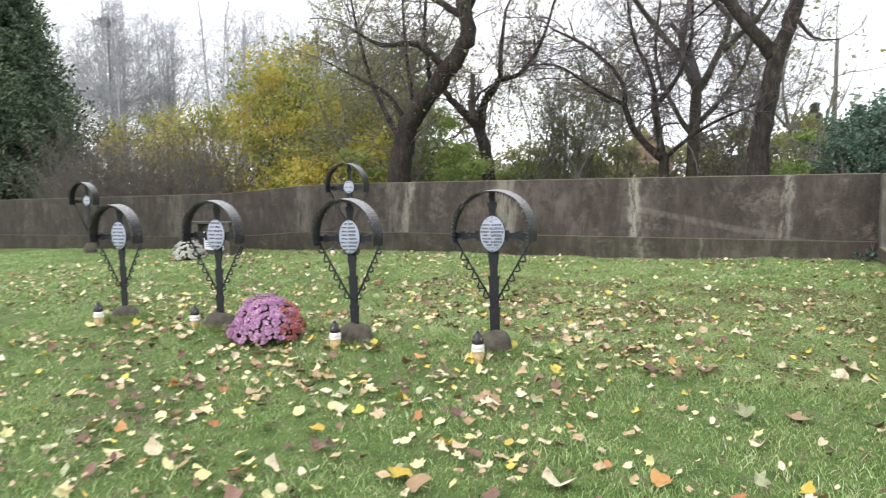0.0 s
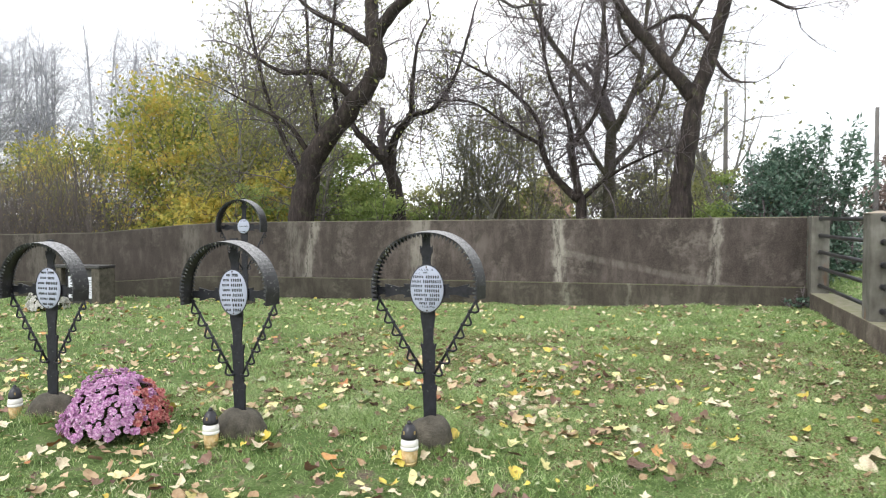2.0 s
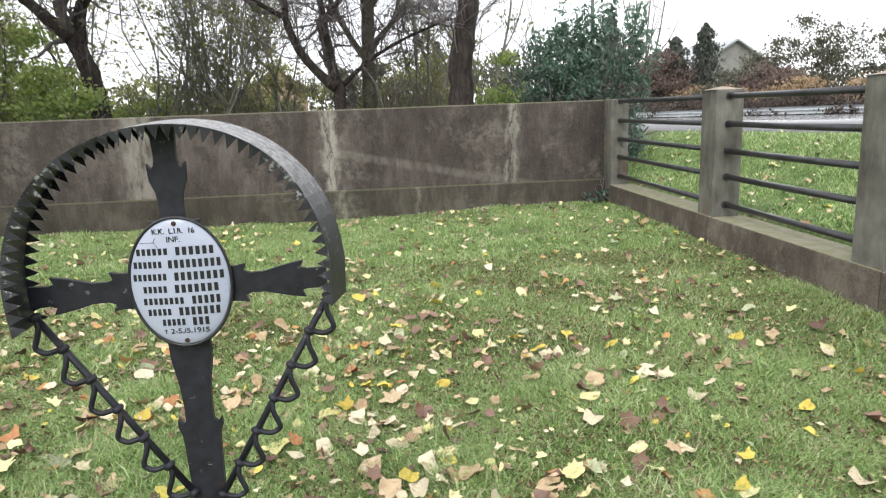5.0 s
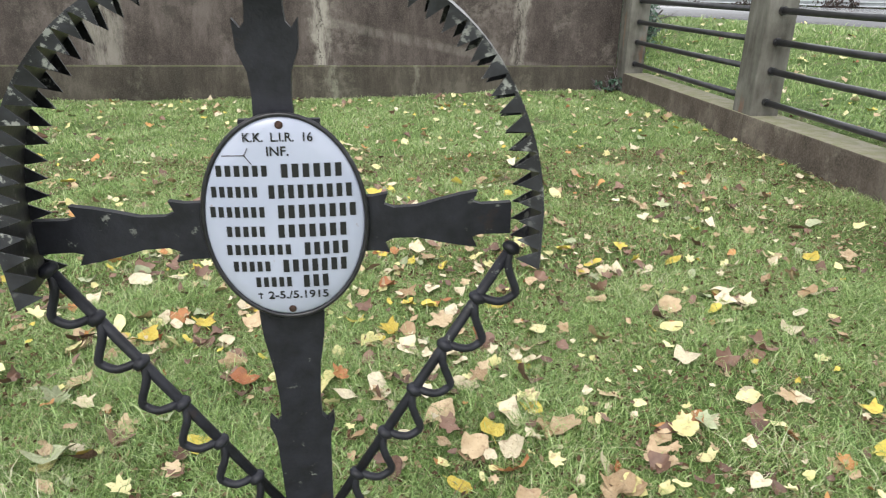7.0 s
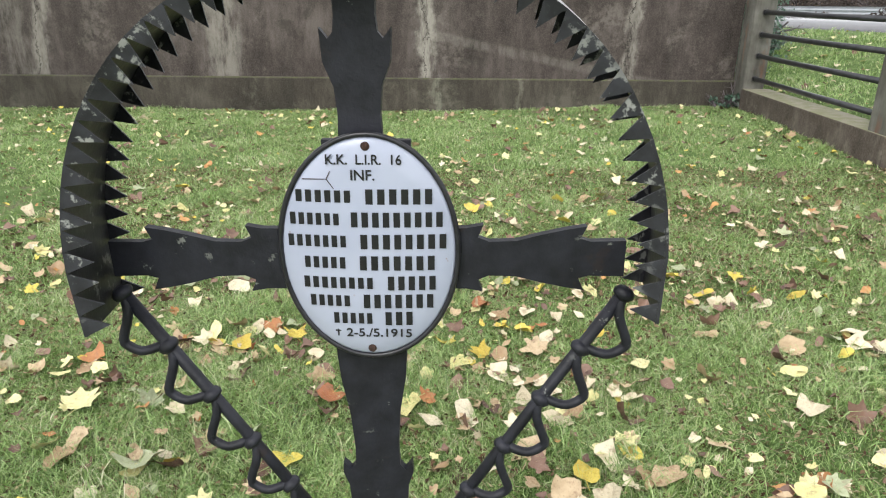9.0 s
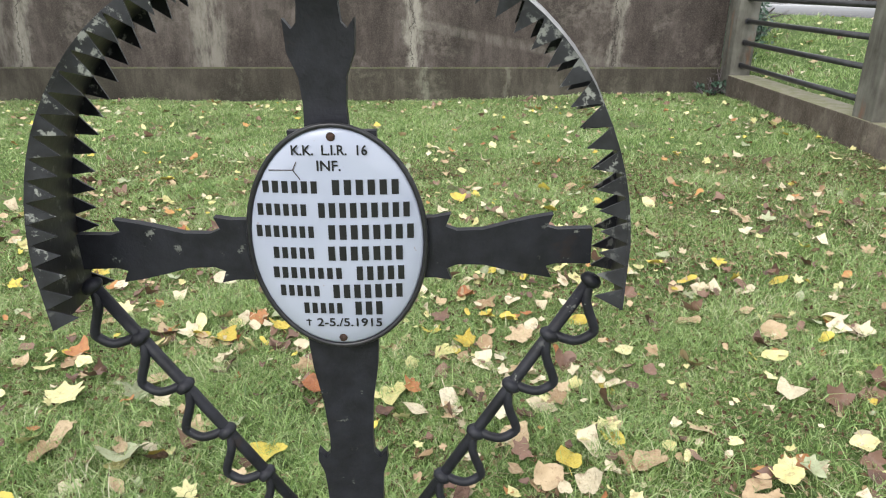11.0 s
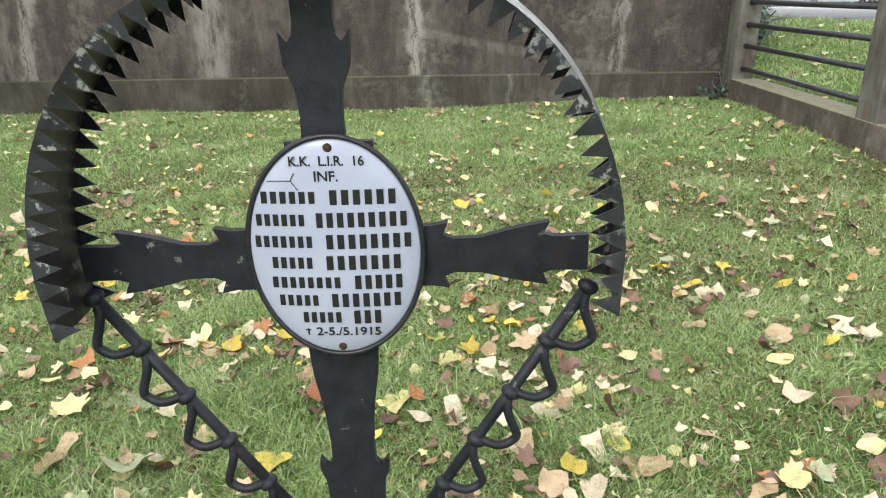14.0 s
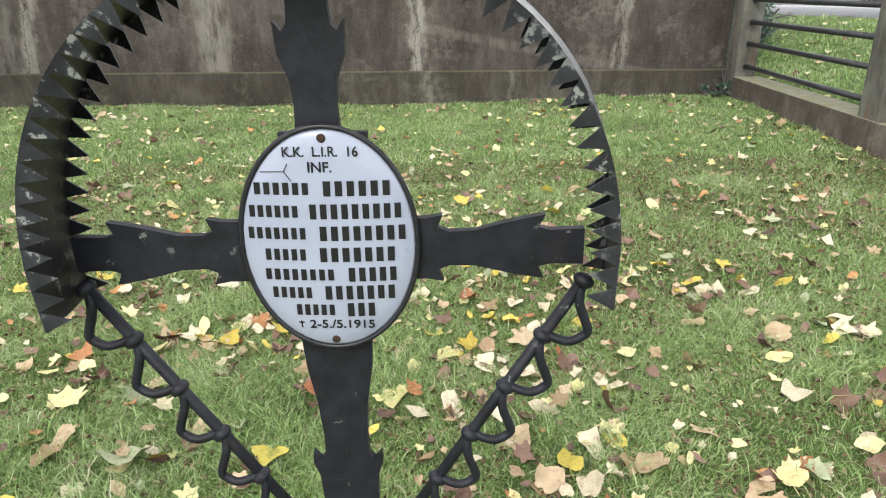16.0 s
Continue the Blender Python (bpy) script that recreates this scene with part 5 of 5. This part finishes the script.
# far birches, a grey haze of twigs; pale bluish colour paints in the distance
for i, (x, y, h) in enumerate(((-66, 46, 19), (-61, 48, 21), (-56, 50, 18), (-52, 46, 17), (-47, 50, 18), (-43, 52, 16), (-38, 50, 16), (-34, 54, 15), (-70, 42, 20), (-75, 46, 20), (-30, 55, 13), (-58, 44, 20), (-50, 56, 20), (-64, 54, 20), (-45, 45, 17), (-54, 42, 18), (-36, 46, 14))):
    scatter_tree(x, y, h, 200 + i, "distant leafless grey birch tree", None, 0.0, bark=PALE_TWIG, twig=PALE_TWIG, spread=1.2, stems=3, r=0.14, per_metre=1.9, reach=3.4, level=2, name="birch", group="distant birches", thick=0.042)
scatter_tree(20.2, 60, 10.5, 230, "distant bare tree across the road", None, 0.0, spread=1.6, stems=4, r=0.13, per_metre=0.9, reach=2.2, level=1, name="bare_tree", group="distant bare trees", bark=BRUSH, twig=BRUSH)
for i, x in enumerate((-22, -17.5, -14, -8.5, -3.0, 1.5, 6)):
    shrub(x, 46 + (i % 3) * 4, 8, 4, 4.4 + (i % 2) * 1.2, 240 + i, "distant scrub in muted olive and brown", LEAF_OLIVE if i % 2 else LEAF_FAR, 5000, 0.16, 50, group="distant scrub", stems=12)
for x, y, w, h, mat, lab in ((15.5, 57, 5.0, 6.0, LEAF_RED, "red-brown shrub across the road"), (18.3, 56, 5.5, 6.6, LEAF_RED, "red-brown shrub across the road"), (21.0, 57, 5.0, 5.4, LEAF_RED, "red-brown shrub across the road"), (24.0, 52, 6, 3.9, LEAF_FAR, "olive shrub before a roof"), (26.6, 53, 5, 4.8, LEAF_FAR, "olive shrub before a roof"), (25.6, 50, 6, 3.4, LEAF_RED, "brown shrub across the road"), (29.3, 53, 5.5, 8.0, LEAF_FAR, "tall olive tree-shaped shrub across the road"), (32.5, 53, 6, 7.0, LEAF_FAR, "dull olive shrub across the road"), (36, 52, 6, 6.0, LEAF_FAR, "olive shrub across the road"), (40, 50, 8, 5.0, LEAF_FAR, "olive shrub across the road"), (48, 50, 8, 5.0, LEAF_FAR, "olive shrub across the road")):
    shrub(x, y, w, 3.5, h, int(300 + x), lab, mat, 5200, 0.12, 70, group="shrubs across the road", stems=14)
for i in range(9):
    shrub(30.3 - 1.25 * i, 19.6 + 4.84 * i, 5.5, 4.6, 2.0 + 0.25 * (i % 2), 400 + i, "orange-brown autumn hedge across the road", LEAF_ORANGE, 3000, 0.10, 60, name="hedge", group="hedge across the road", stems=8)
VERGE = island("verge_growth", (0.0, (0.05, 0.043, 0.043)), (1.0, (0.14, 0.115, 0.105)))
for i in range(10):
    shrub(20.8 - i, 17.2 + 3.87 * i, 4.6, 4.6, 1.15, 500 + i, "low dark brown verge growth beyond the road", VERGE, 2600, 0.08, 60, name="verge_growth", group="verge across the road", stems=8)

# ---- distant buildings, poles, guard rail ----
BRICK = plain("faded_brick", (0.36, 0.22, 0.17), (0.52, 0.35, 0.28), 1.2, 0.9, 0.2)
TILE = plain("brown_roof", (0.1, 0.06, 0.045), (0.2, 0.12, 0.09), 1.0, 0.8, 0.3)
PALE_ROOF = plain("pale_sheet_roof", (0.3, 0.31, 0.34), (0.44, 0.46, 0.49), 0.7, 0.4, 0.1)
RENDERED = plain("grey_render", (0.2, 0.19, 0.18), (0.34, 0.33, 0.31), 0.8, 0.9, 0.2)
POLE = plain("weathered_pole", (0.08, 0.075, 0.07), (0.17, 0.16, 0.15), 1.5, 0.9, 0.2)
PANE = plain("dark_pane", (0.02, 0.025, 0.03), (0.05, 0.055, 0.06), 2, 0.1, 0.0)


def house(x, y, w, d, eave, ridge, walls, roof, label, turn=0.0, stack=True):
    ob = thing("house", pose(x, y, float(ground_z(x, y)) - 0.2, 0, 0, turn), label, "house")
    bm = bmesh.new()
    a = [(-w / 2, 0), (w / 2, 0), (w / 2, eave), (0, ridge), (-w / 2, eave)]
    f = [bm.verts.new((p, 0, q)) for p, q in a]
    b = [bm.verts.new((p, d, q)) for p, q in a]
    bm.faces.new(f), bm.faces.new(b[::-1])
    for k in range(5):
        bm.faces.new((f[k], b[k], b[(k + 1) % 5], f[(k + 1) % 5]))
    bmesh.ops.recalc_face_normals(bm, faces=bm.faces)
    part("wall", bm, walls, ob)
    for s in (-1, 1):
        r = bmesh.new()
        ang = math.atan2(ridge - eave, w / 2)
        ln = math.hypot(ridge - eave, w / 2) + 0.5
        block(r, 0, ln, -0.4, d + 0.4, 0, 0.16, 0.02, Matrix.Translation((0, 0, ridge)) @ (Matrix.Identity(4) if s > 0 else Matrix.Scale(-1, 4, (1, 0, 0))) @ Matrix.Rotation(ang, 4, "Y"))
        bmesh.ops.recalc_face_normals(r, faces=r.faces)
        part("roof", r, roof, ob)
    if stack:
        part("chimney", boxed(-0.3, 0.3, d * 0.5, d * 0.5 + 0.6, ridge - 0.6, ridge + 0.9, 0.03), walls, ob)
    for wx in (-w * 0.24, w * 0.24):
        win = part("window", boxed(wx - 0.55, wx + 0.55, -0.05, 0.02, eave * 0.42, eave * 0.42 + 1.4, 0.02), PAGE, ob)
        for k in (0, 1):
            part("pane", boxed(wx - 0.48 + k * 0.5, wx - 0.02 + k * 0.5, -0.07, -0.055, eave * 0.42 + 0.08, eave * 0.42 + 1.32), PANE, win)
    return ob


house(-13.7, 80, 6.6, 9, 4.6, 6.9, BRICK, TILE, "distant faded brick house with a gable", 8)
house(-18.0, 66, 5.0, 5, 2.3, 3.0, RENDERED, PALE_ROOF, "distant low shed with a pale roof", 60)
house(29.1, 62, 10, 8, 4.1, 6.4, RENDERED, PALE_ROOF, "distant house with a pale sheet roof across the road", 20, False)


def pole(x, y, h, label):
    z = float(ground_z(x, y))
    ob = thing("utility_pole", Matrix.Translation((x, y, z)), label, "utility pole", "utility poles")
    part("mast", tube(bmesh.new(), [(0, 0, -0.3), (0, 0, h * 0.5), (0, 0, h)], [0.16, 0.13, 0.10], 10), POLE, ob, "", True)
    return ob


pole(2.68, 42, 8.1, "grey concrete utility pole")
pole(10.08, 42, 6.7, "grey concrete utility pole beyond the road")
nest_pole = pole(-58.5, 45, 18.2, "tall pole topped by a large twig nest")
rng = np.random.default_rng(7)
nest = [(*(p := rng.normal(size=3) * [0.35, 0.35, 0.2] + [0, 0, 18.4]), *(p + rng.normal(size=3) * [0.35, 0.35, 0.1]), 0.03, 0.02) for _ in range(300)]
part("nest", sticks("nest", nest, TWIG), TWIG, nest_pole, "dark twig nest")

rail = thing("guard_rail", pose(18.95, 16.65, 0.72, 0, 0, 14.48), "galvanised steel guard rail along the road", "guard rail")
prof = [(-0.02, 0.32), (0.03, 0.37), (0.03, 0.42), (-0.02, 0.47), (0.03, 0.52), (0.03, 0.57), (-0.02, 0.62)]
bm = bmesh.new()
ra = [[bm.verts.new((px, yy, pz)) for px, pz in prof] + [bm.verts.new((px + 0.006, yy, pz)) for px, pz in prof[::-1]] for yy in (-40, 160)]
k = len(ra[0])
for i in range(k):
    bm.faces.new((ra[0][i], ra[0][(i + 1) % k], ra[1][(i + 1) % k], ra[1][i]))
bmesh.ops.recalc_face_normals(bm, faces=bm.faces)
part("beam", bm, STEEL, rail)
for i in range(44):
    part("post", boxed(0.035, 0.11, -38 + i * 4, -37.9 + i * 4, -0.1, 0.6), STEEL, rail)

# ---- fallen leaves ----


# lobes of a leaf: angle in degrees, reach, width; then the size of the body
LEAF_FORMS = (
    (((90, 0.3, 17), (38, 0.27, 15), (142, 0.27, 15), (-14, 0.17, 14), (194, 0.17, 14)), 0.3),
    (((90, 0.26, 26), (28, 0.2, 26), (152, 0.2, 26)), 0.32),
    (((90, 0.2, 24), (-48, 0.1, 34), (228, 0.1, 34)), 0.34),
    (((90, 0.3, 42), (-90, 0.16, 40)), 0.25),
)


def leaf_mesh(name, seed, mat, form):
    """A curled leaf lying flat, about one unit wide."""
    rng = np.random.default_rng(seed)
    lobes, body = LEAF_FORMS[form]
    lobes = [(a + 5 * rng.normal(), r * (1 + 0.18 * rng.normal()), w) for a, r, w in lobes]
    ring = []
    for a in np.arange(-90, 270, 15.0 if form == 0 else 20.0):
        r = body * (1 + 0.05 * rng.normal())
        for a0, reach, w in lobes:
            d = (a - a0 + 180) % 360 - 180
            r += reach * math.exp(-(d / w) ** 2)
        if form < 3:
            r *= 1 - 0.45 * math.exp(-(((a + 270) % 360 - 180) / 16) ** 2)
        ring.append((r * math.cos(radians(a)), r * math.sin(radians(a))))
    bm = bmesh.new()
    cx, cy = rng.normal(size=2) * 0.5
    curl, fold = 0.35 + 0.75 * rng.random(), 0.7 * rng.random()

    def lift(x, y):
        return curl * (x * x + y * y) * (0.5 + 0.5 * math.sin(3 * math.atan2(y, x) + cx * 3)) + fold * abs(x) * 0.6 + 0.03 * math.sin(9 * x + cy) * math.cos(8 * y)

    mid = bm.verts.new((0, -0.05, lift(0, 0)))
    inner = [bm.verts.new((x * 0.5, y * 0.5, lift(x * 0.5, y * 0.5) + 0.012 * (i % 2))) for i, (x, y) in enumerate(ring)]
    outer = [bm.verts.new((x, y, lift(x, y))) for x, y in ring]
    m = len(ring)
    for i in range(m):
        j = (i + 1) % m
        bm.faces.new((mid, inner[i], inner[j]))
        bm.faces.new((inner[i], outer[i], outer[j], inner[j]))
    s = [bm.verts.new(p) for p in ((-0.012, -0.15, 0.01), (0.012, -0.15, 0.01), (0.05, -0.62, 0.05), (0.03, -0.62, 0.05))]
    bm.faces.new(s)
    return mesh_of(bm, name, mat, True)


KINDS = list(FALLEN)
LEAVES = {(k, v): leaf_mesh("fallen_leaf", 600 + 7 * i + v, FALLEN_MATS[k], v) for i, k in enumerate(KINDS) for v in range(4)}
rng = np.random.default_rng(11)


def fallen(x, y, size, colour, variant=None, tilt=0.25):
    v = int(rng.integers(4)) if variant is None else variant
    ob = new("fallen_leaf", LEAVES[colour, v])
    kindname = ("maple", "lobed", "heart-shaped", "narrow")[v]
    tagged(ob, f"{colour} fallen {kindname} leaf lying on the grass", "leaf", "fallen leaves")
    ob.matrix_basis = Matrix.Translation((x, y, on_turf(x, y, 0.026 + 0.014 * rng.random()))) @ Euler((rng.normal() * tilt, rng.normal() * tilt, rng.random() * 6.28)).to_matrix().to_4x4() @ Matrix.Diagonal((size, size, size, 1))
    return ob


NAMED = [(-2.07, 6.86, 0.1, 1), (-3.45, 6.41, 0.14, 0), (-0.46, 7.09, 0.15, 5), (-2.34, 6.49, 0.15, 0), (-2.14, 6.44, 0.16, 5), (-0.52, 7.49, 0.1, 1), (-4.25, 9.29, 0.12, 1), (-4.04, 8.76, 0.12, 0),
         (-1.62, 6.22, 0.11, 1), (-1.93, 6.22, 0.15, 2), (-1.79, 6.10, 0.11, 1), (-3.25, 7.48, 0.14, 5), (-2.85, 6.98, 0.1, 1), (-3.19, 6.56, 0.15, 2), (-3.12, 6.11, 0.16, 6), (-1.76, 6.44, 0.09, 2), (-1.1, 6.12, 0.11, 4),
         (-1.83, 7.61, 0.12, 2), (-1.53, 6.1, 0.11, 2), (-2.05, 9.57, 0.13, 0), (-0.95, 9.63, 0.13, 0), (-1.84, 6.91, 0.13, 2)]
MORE = [(-1.87, 3.02, 0.15, 1), (-1.73, 2.97, 0.17, 2), (-2.58, 2.58, 0.12, 0), (-1.51, 3.61, 0.09, 1), (-2.53, 3.89, 0.14, 0), (-0.08, 4.71, 0.16, 2), (-0.35, 4.66, 0.15, 6), (-1.15, 3.23, 0.17, 5), (0.3, 5.96, 0.17, 5),
        (-1.19, 5.56, 0.14, 2), (-1.03, 5.37, 0.15, 3), (-0.66, 5.55, 0.16, 3), (0.24, 5.83, 0.14, 5), (-3.86, 2.8, 0.15, 0), (-2.61, 3.33, 0.13, 1), (-3.44, 3.72, 0.15, 2), (-0.69, 3.44, 0.12, 4), (-1.94, 4.22, 0.14, 2), (-3.07, 6.88, 0.13, 1), (-2.62, 6.53, 0.14, 4)]
for x, y, s, k in NAMED + MORE:
    fallen(x, y, s, KINDS[k])
SHARE = [0.2, 0.06, 0.28, 0.17, 0.04, 0.2, 0.05]
HEAPS = [(-1.0, 5.45), (-0.5, 5.55), (0.25, 5.9), (-1.9, 6.22), (-2.1, 6.5), (-1.3, 7.7), (-0.9, 7.25), (-3.2, 6.2), (-2.75, 6.75), (-0.3, 6.9)]
for i in range(80):
    x, y = HEAPS[i % len(HEAPS)]
    fallen(x + rng.normal() * 0.16, y + rng.normal() * 0.14, 0.032 + 0.06 * rng.random() ** 1.3, KINDS[int(rng.choice([0, 2, 2, 2, 3, 3, 5, 5]))], tilt=0.4)
for i in range(150):
    x, y = -4.6 + 5.6 * rng.random(), 5.7 + 3.4 * rng.random() ** 1.2
    fallen(x, y, 0.045 + 0.085 * rng.random() ** 1.6, KINDS[int(rng.choice(7, p=SHARE))])


def litter(name, colour, count, seed, mat, zone):
    """The many more leaves, one joined scatter for each colour."""
    r = np.random.default_rng(seed)
    x0, x1, y0, y1 = zone
    x, y = x0 + (x1 - x0) * r.random(count), y0 + (y1 - y0) * r.random(count)
    patch = np.array([noise.noise(Vector((a * 0.7, b * 0.7, 3.3))) for a, b in zip(x, y)])
    keep = r.random(count) < 0.55 + 0.8 * patch
    x, y = x[keep], y[keep]
    keep = (x < 1.5) | (road_side(x, y) < 4.9)
    x, y = x[keep], y[keep]
    keep = ~((x > -4.6) & (x < 1.0) & (y > 5.7) & (y < 8.2) & (r.random(len(x)) < 0.25))
    x, y = x[keep], y[keep]
    m = len(x)
    verts, faces, o = [], [], 0
    for v in range(4):
        src = LEAVES[colour, v]
        co = np.empty(len(src.vertices) * 3)
        src.vertices.foreach_get("co", co)
        co = co.reshape(-1, 3)
        tri = []
        for p in src.polygons:
            vs = list(p.vertices)
            tri += [[vs[0], vs[i], vs[i + 1]] for i in range(1, len(vs) - 1)]
        tri = np.array(tri)
        idx = np.arange(v, m, 4)
        for i in idx:
            s = 0.03 + 0.085 * r.random() ** 2.1
            R = np.array(Euler((r.normal() * 0.35, r.normal() * 0.35, r.random() * 6.28)).to_matrix())
            verts.append(co @ R.T * s + np.array([x[i], y[i], float(ground_z(x[i], y[i])) + 0.02 + 0.02 * r.random()]))
            faces.append(tri + o)
            o += len(co)
    return tagged(new(name, raw_mesh(name, np.concatenate(verts), np.concatenate(faces), mat, True)), f"scattered {colour} fallen leaves over the grass", "leaves", kind="stuff")


for i, (k, share) in enumerate(zip(KINDS, SHARE)):
    litter("leaf_litter", k, int(11500 * share), 700 + i, LITTER_MATS[k], (-14, 1.3, -4, 13.2))
    litter("leaf_litter", k, int(1500 * share), 740 + i, LITTER_MATS[k], (-5.0, 1.3, 5.5, 9.0))
    litter("leaf_litter", k, int(2600 * share), 760 + i, LITTER_MATS[k], (-7.5, -1.2, 1.8, 8.0))
    litter("bank_litter", k, int(900 * share), 720 + i, LITTER_MATS[k], (1.75, 5.4, 5, 16))

for i, (k, count) in enumerate((("brown", 420), ("tan", 150), ("orange", 60))):
    litter("leaf_litter", k, count, 780 + i, LITTER_MATS[k], (-5.0, 1.3, 5.6, 9.5))

# ---- grass ----


def lawn(name, count, zone, h0, h1, width, seed, keep_clear=()):
    r = np.random.default_rng(seed)
    x0, x1, y0, y1 = zone
    m = count
    x, y = x0 + (x1 - x0) * r.random(m), y0 + (y1 - y0) * r.random(m)
    tuft = 0.5 + 0.5 * np.sin(x * 5.3 + 1.7 * np.sin(y * 3.1)) * np.sin(y * 4.7 + 1.3 * np.sin(x * 2.3))
    bare = 0.5 + 0.5 * np.sin(x * 1.9 + 2.2 * np.sin(y * 1.3 + 1) + 5.5) * np.sin(y * 2.4 + 1.9 * np.sin(x * 1.1) + 3.75)
    keep = (r.random(m) < np.clip(1.5 - 1.4 * bare, 0.16, 1) * (1 - 0.8 * step(road_side(x, y), 4.0, 4.9) * (x > 1.5))) & ((x < 1.5) | (road_side(x, y) < 4.95))
    x, y, tuft = x[keep], y[keep], tuft[keep]
    m = len(x)
    h = (h0 + (h1 - h0) * r.random(m) ** 1.5) * (0.5 + 1.0 * tuft)
    a = r.random(m) * 2 * math.pi
    lean = (0.3 + 1.3 * r.random(m)) * h
    b = a + r.normal(size=m) * 0.8
    z = ground_z(x, y) - 0.004
    w = width * (0.6 + 0.8 * r.random(m))
    px, py = np.cos(a) * w, np.sin(a) * w
    mx, my = np.cos(b) * lean * 0.35, np.sin(b) * lean * 0.35
    tx, ty = np.cos(b) * lean, np.sin(b) * lean
    P = np.stack([np.stack([x - px, y - py, z], 1), np.stack([x + px, y + py, z], 1), np.stack([x + mx + px * 0.7, y + my + py * 0.7, z + h * 0.62], 1), np.stack([x + mx - px * 0.7, y + my - py * 0.7, z + h * 0.62], 1), np.stack([x + tx, y + ty, z + h * (0.75 + 0.25 * r.random(m))], 1)], 1).reshape(-1, 3)
    o = (np.arange(m) * 5)[:, None]
    F = np.concatenate([o + np.array([[0, 1, 2]]), o + np.array([[0, 2, 3]]), o + np.array([[3, 2, 4]])])
    return tagged(new(name, raw_mesh(name, P, F, GRASS)), "short autumn grass, green with dry blades", "grass", kind="stuff")


lawn("grass", 330000, (-5.0, 1.4, 5.4, 9.4), 0.016, 0.055, 0.0023, 801)
lawn("grass", 170000, (-4.2, 0.6, 5.5, 7.4), 0.02, 0.06, 0.0015, 807)
lawn("tall_grass", 22000, (-5.0, 1.4, 5.4, 9.4), 0.04, 0.09, 0.0022, 806)
lawn("grass", 190000, (-9.0, 1.4, 9.4, 13.34), 0.02, 0.055, 0.0028, 802)
lawn("grass", 190000, (-7.5, 1.4, -1.0, 5.4), 0.016, 0.05, 0.0024, 803)
lawn("grass", 90000, (-20.0, -5.0, 5.0, 13.34), 0.02, 0.06, 0.0045, 804)
lawn("grass", 80000, (1.74, 6.6, 6.0, 18.0), 0.02, 0.08, 0.005, 805)


def foot_tufts(x, y, seed):
    """Longer grass left standing round a base stone."""
    r = np.random.default_rng(seed)
    m = 900
    a = r.random(m) * 6.283
    d = 0.15 + 0.07 * r.random(m)
    px, py = x + np.cos(a) * d, y + np.sin(a) * d
    h, out_a = 0.035 + 0.06 * r.random(m), a + r.normal(size=m) * 0.9
    z = ground_z(px, py) - 0.004
    w, ln = 0.003, h * (0.2 + 0.6 * r.random(m))
    sx, sy = -np.sin(out_a) * w, np.cos(out_a) * w
    P = np.stack([np.stack([px - sx, py - sy, z], 1), np.stack([px + sx, py + sy, z], 1), np.stack([px + np.cos(out_a) * ln, py + np.sin(out_a) * ln, z + h], 1)], 1).reshape(-1, 3)
    F = (np.arange(m) * 3)[:, None] + np.array([[0, 1, 2]])
    tagged(new("grass_tufts", raw_mesh("grass_tufts", P, F, GRASS)), "longer grass standing round a base stone", "grass", kind="stuff")


for i, (x, y) in enumerate(((-2.271, 5.316), (-3.507, 5.096), (-5.106, 5.096), (-6.493, 5.096))):
    foot_tufts(x, y, 820 + i)
shrub(1.22, 13.18, 0.35, 0.25, 0.22, 901, "small weed growing in the corner of the wall", LEAF_LAUREL, 160, 0.03, 12, name="weed", group="weeds", stems=8, category="weed")


def straw(count, zone, seed):
    """Dry bits of stalk and leaf crumbs lying in the grass."""
    r = np.random.default_rng(seed)
    x0, x1, y0, y1 = zone
    x, y, a = x0 + (x1 - x0) * r.random(count), y0 + (y1 - y0) * r.random(count), r.random(count) * 6.283
    ln = 0.015 + 0.05 * r.random(count) ** 2
    z = ground_z(x, y) + 0.008 + 0.02 * r.random(count)
    s = np.stack([x, y, z, x + np.cos(a) * ln, y + np.sin(a) * ln, z + r.normal(size=count) * 0.006, np.full(count, 0.0012), np.full(count, 0.0008)], 1)
    mat = island("dry_stalks", (0.0, (0.1, 0.065, 0.04)), (0.5, (0.32, 0.24, 0.15)), (1.0, (0.6, 0.52, 0.38)))
    tagged(new("dry_stalks", sticks("dry_stalks", s, mat)), "dry stalks and crumbs lying in the grass", "litter", kind="stuff")
    c = np.stack([x0 + (x1 - x0) * r.random(count), y0 + (y1 - y0) * r.random(count)], 1)
    c = np.concatenate([c, (ground_z(c[:, 0], c[:, 1]) + 0.008 + 0.02 * r.random(count))[:, None]], 1)
    crumbs = island("leaf_crumbs", (0.0, (0.06, 0.035, 0.022)), (0.5, (0.2, 0.12, 0.075)), (0.8, (0.42, 0.32, 0.2)), (1.0, (0.62, 0.54, 0.34)))
    tagged(new("leaf_crumbs", flakes("leaf_crumbs", c, 0.0105, crumbs, r, 1.5)), "brown leaf crumbs among the grass", "litter", kind="stuff")


straw(26000, (-5.0, 1.35, 5.4, 10.0), 902)
straw(12000, (-10.0, 1.35, 2.0, 13.2), 903)
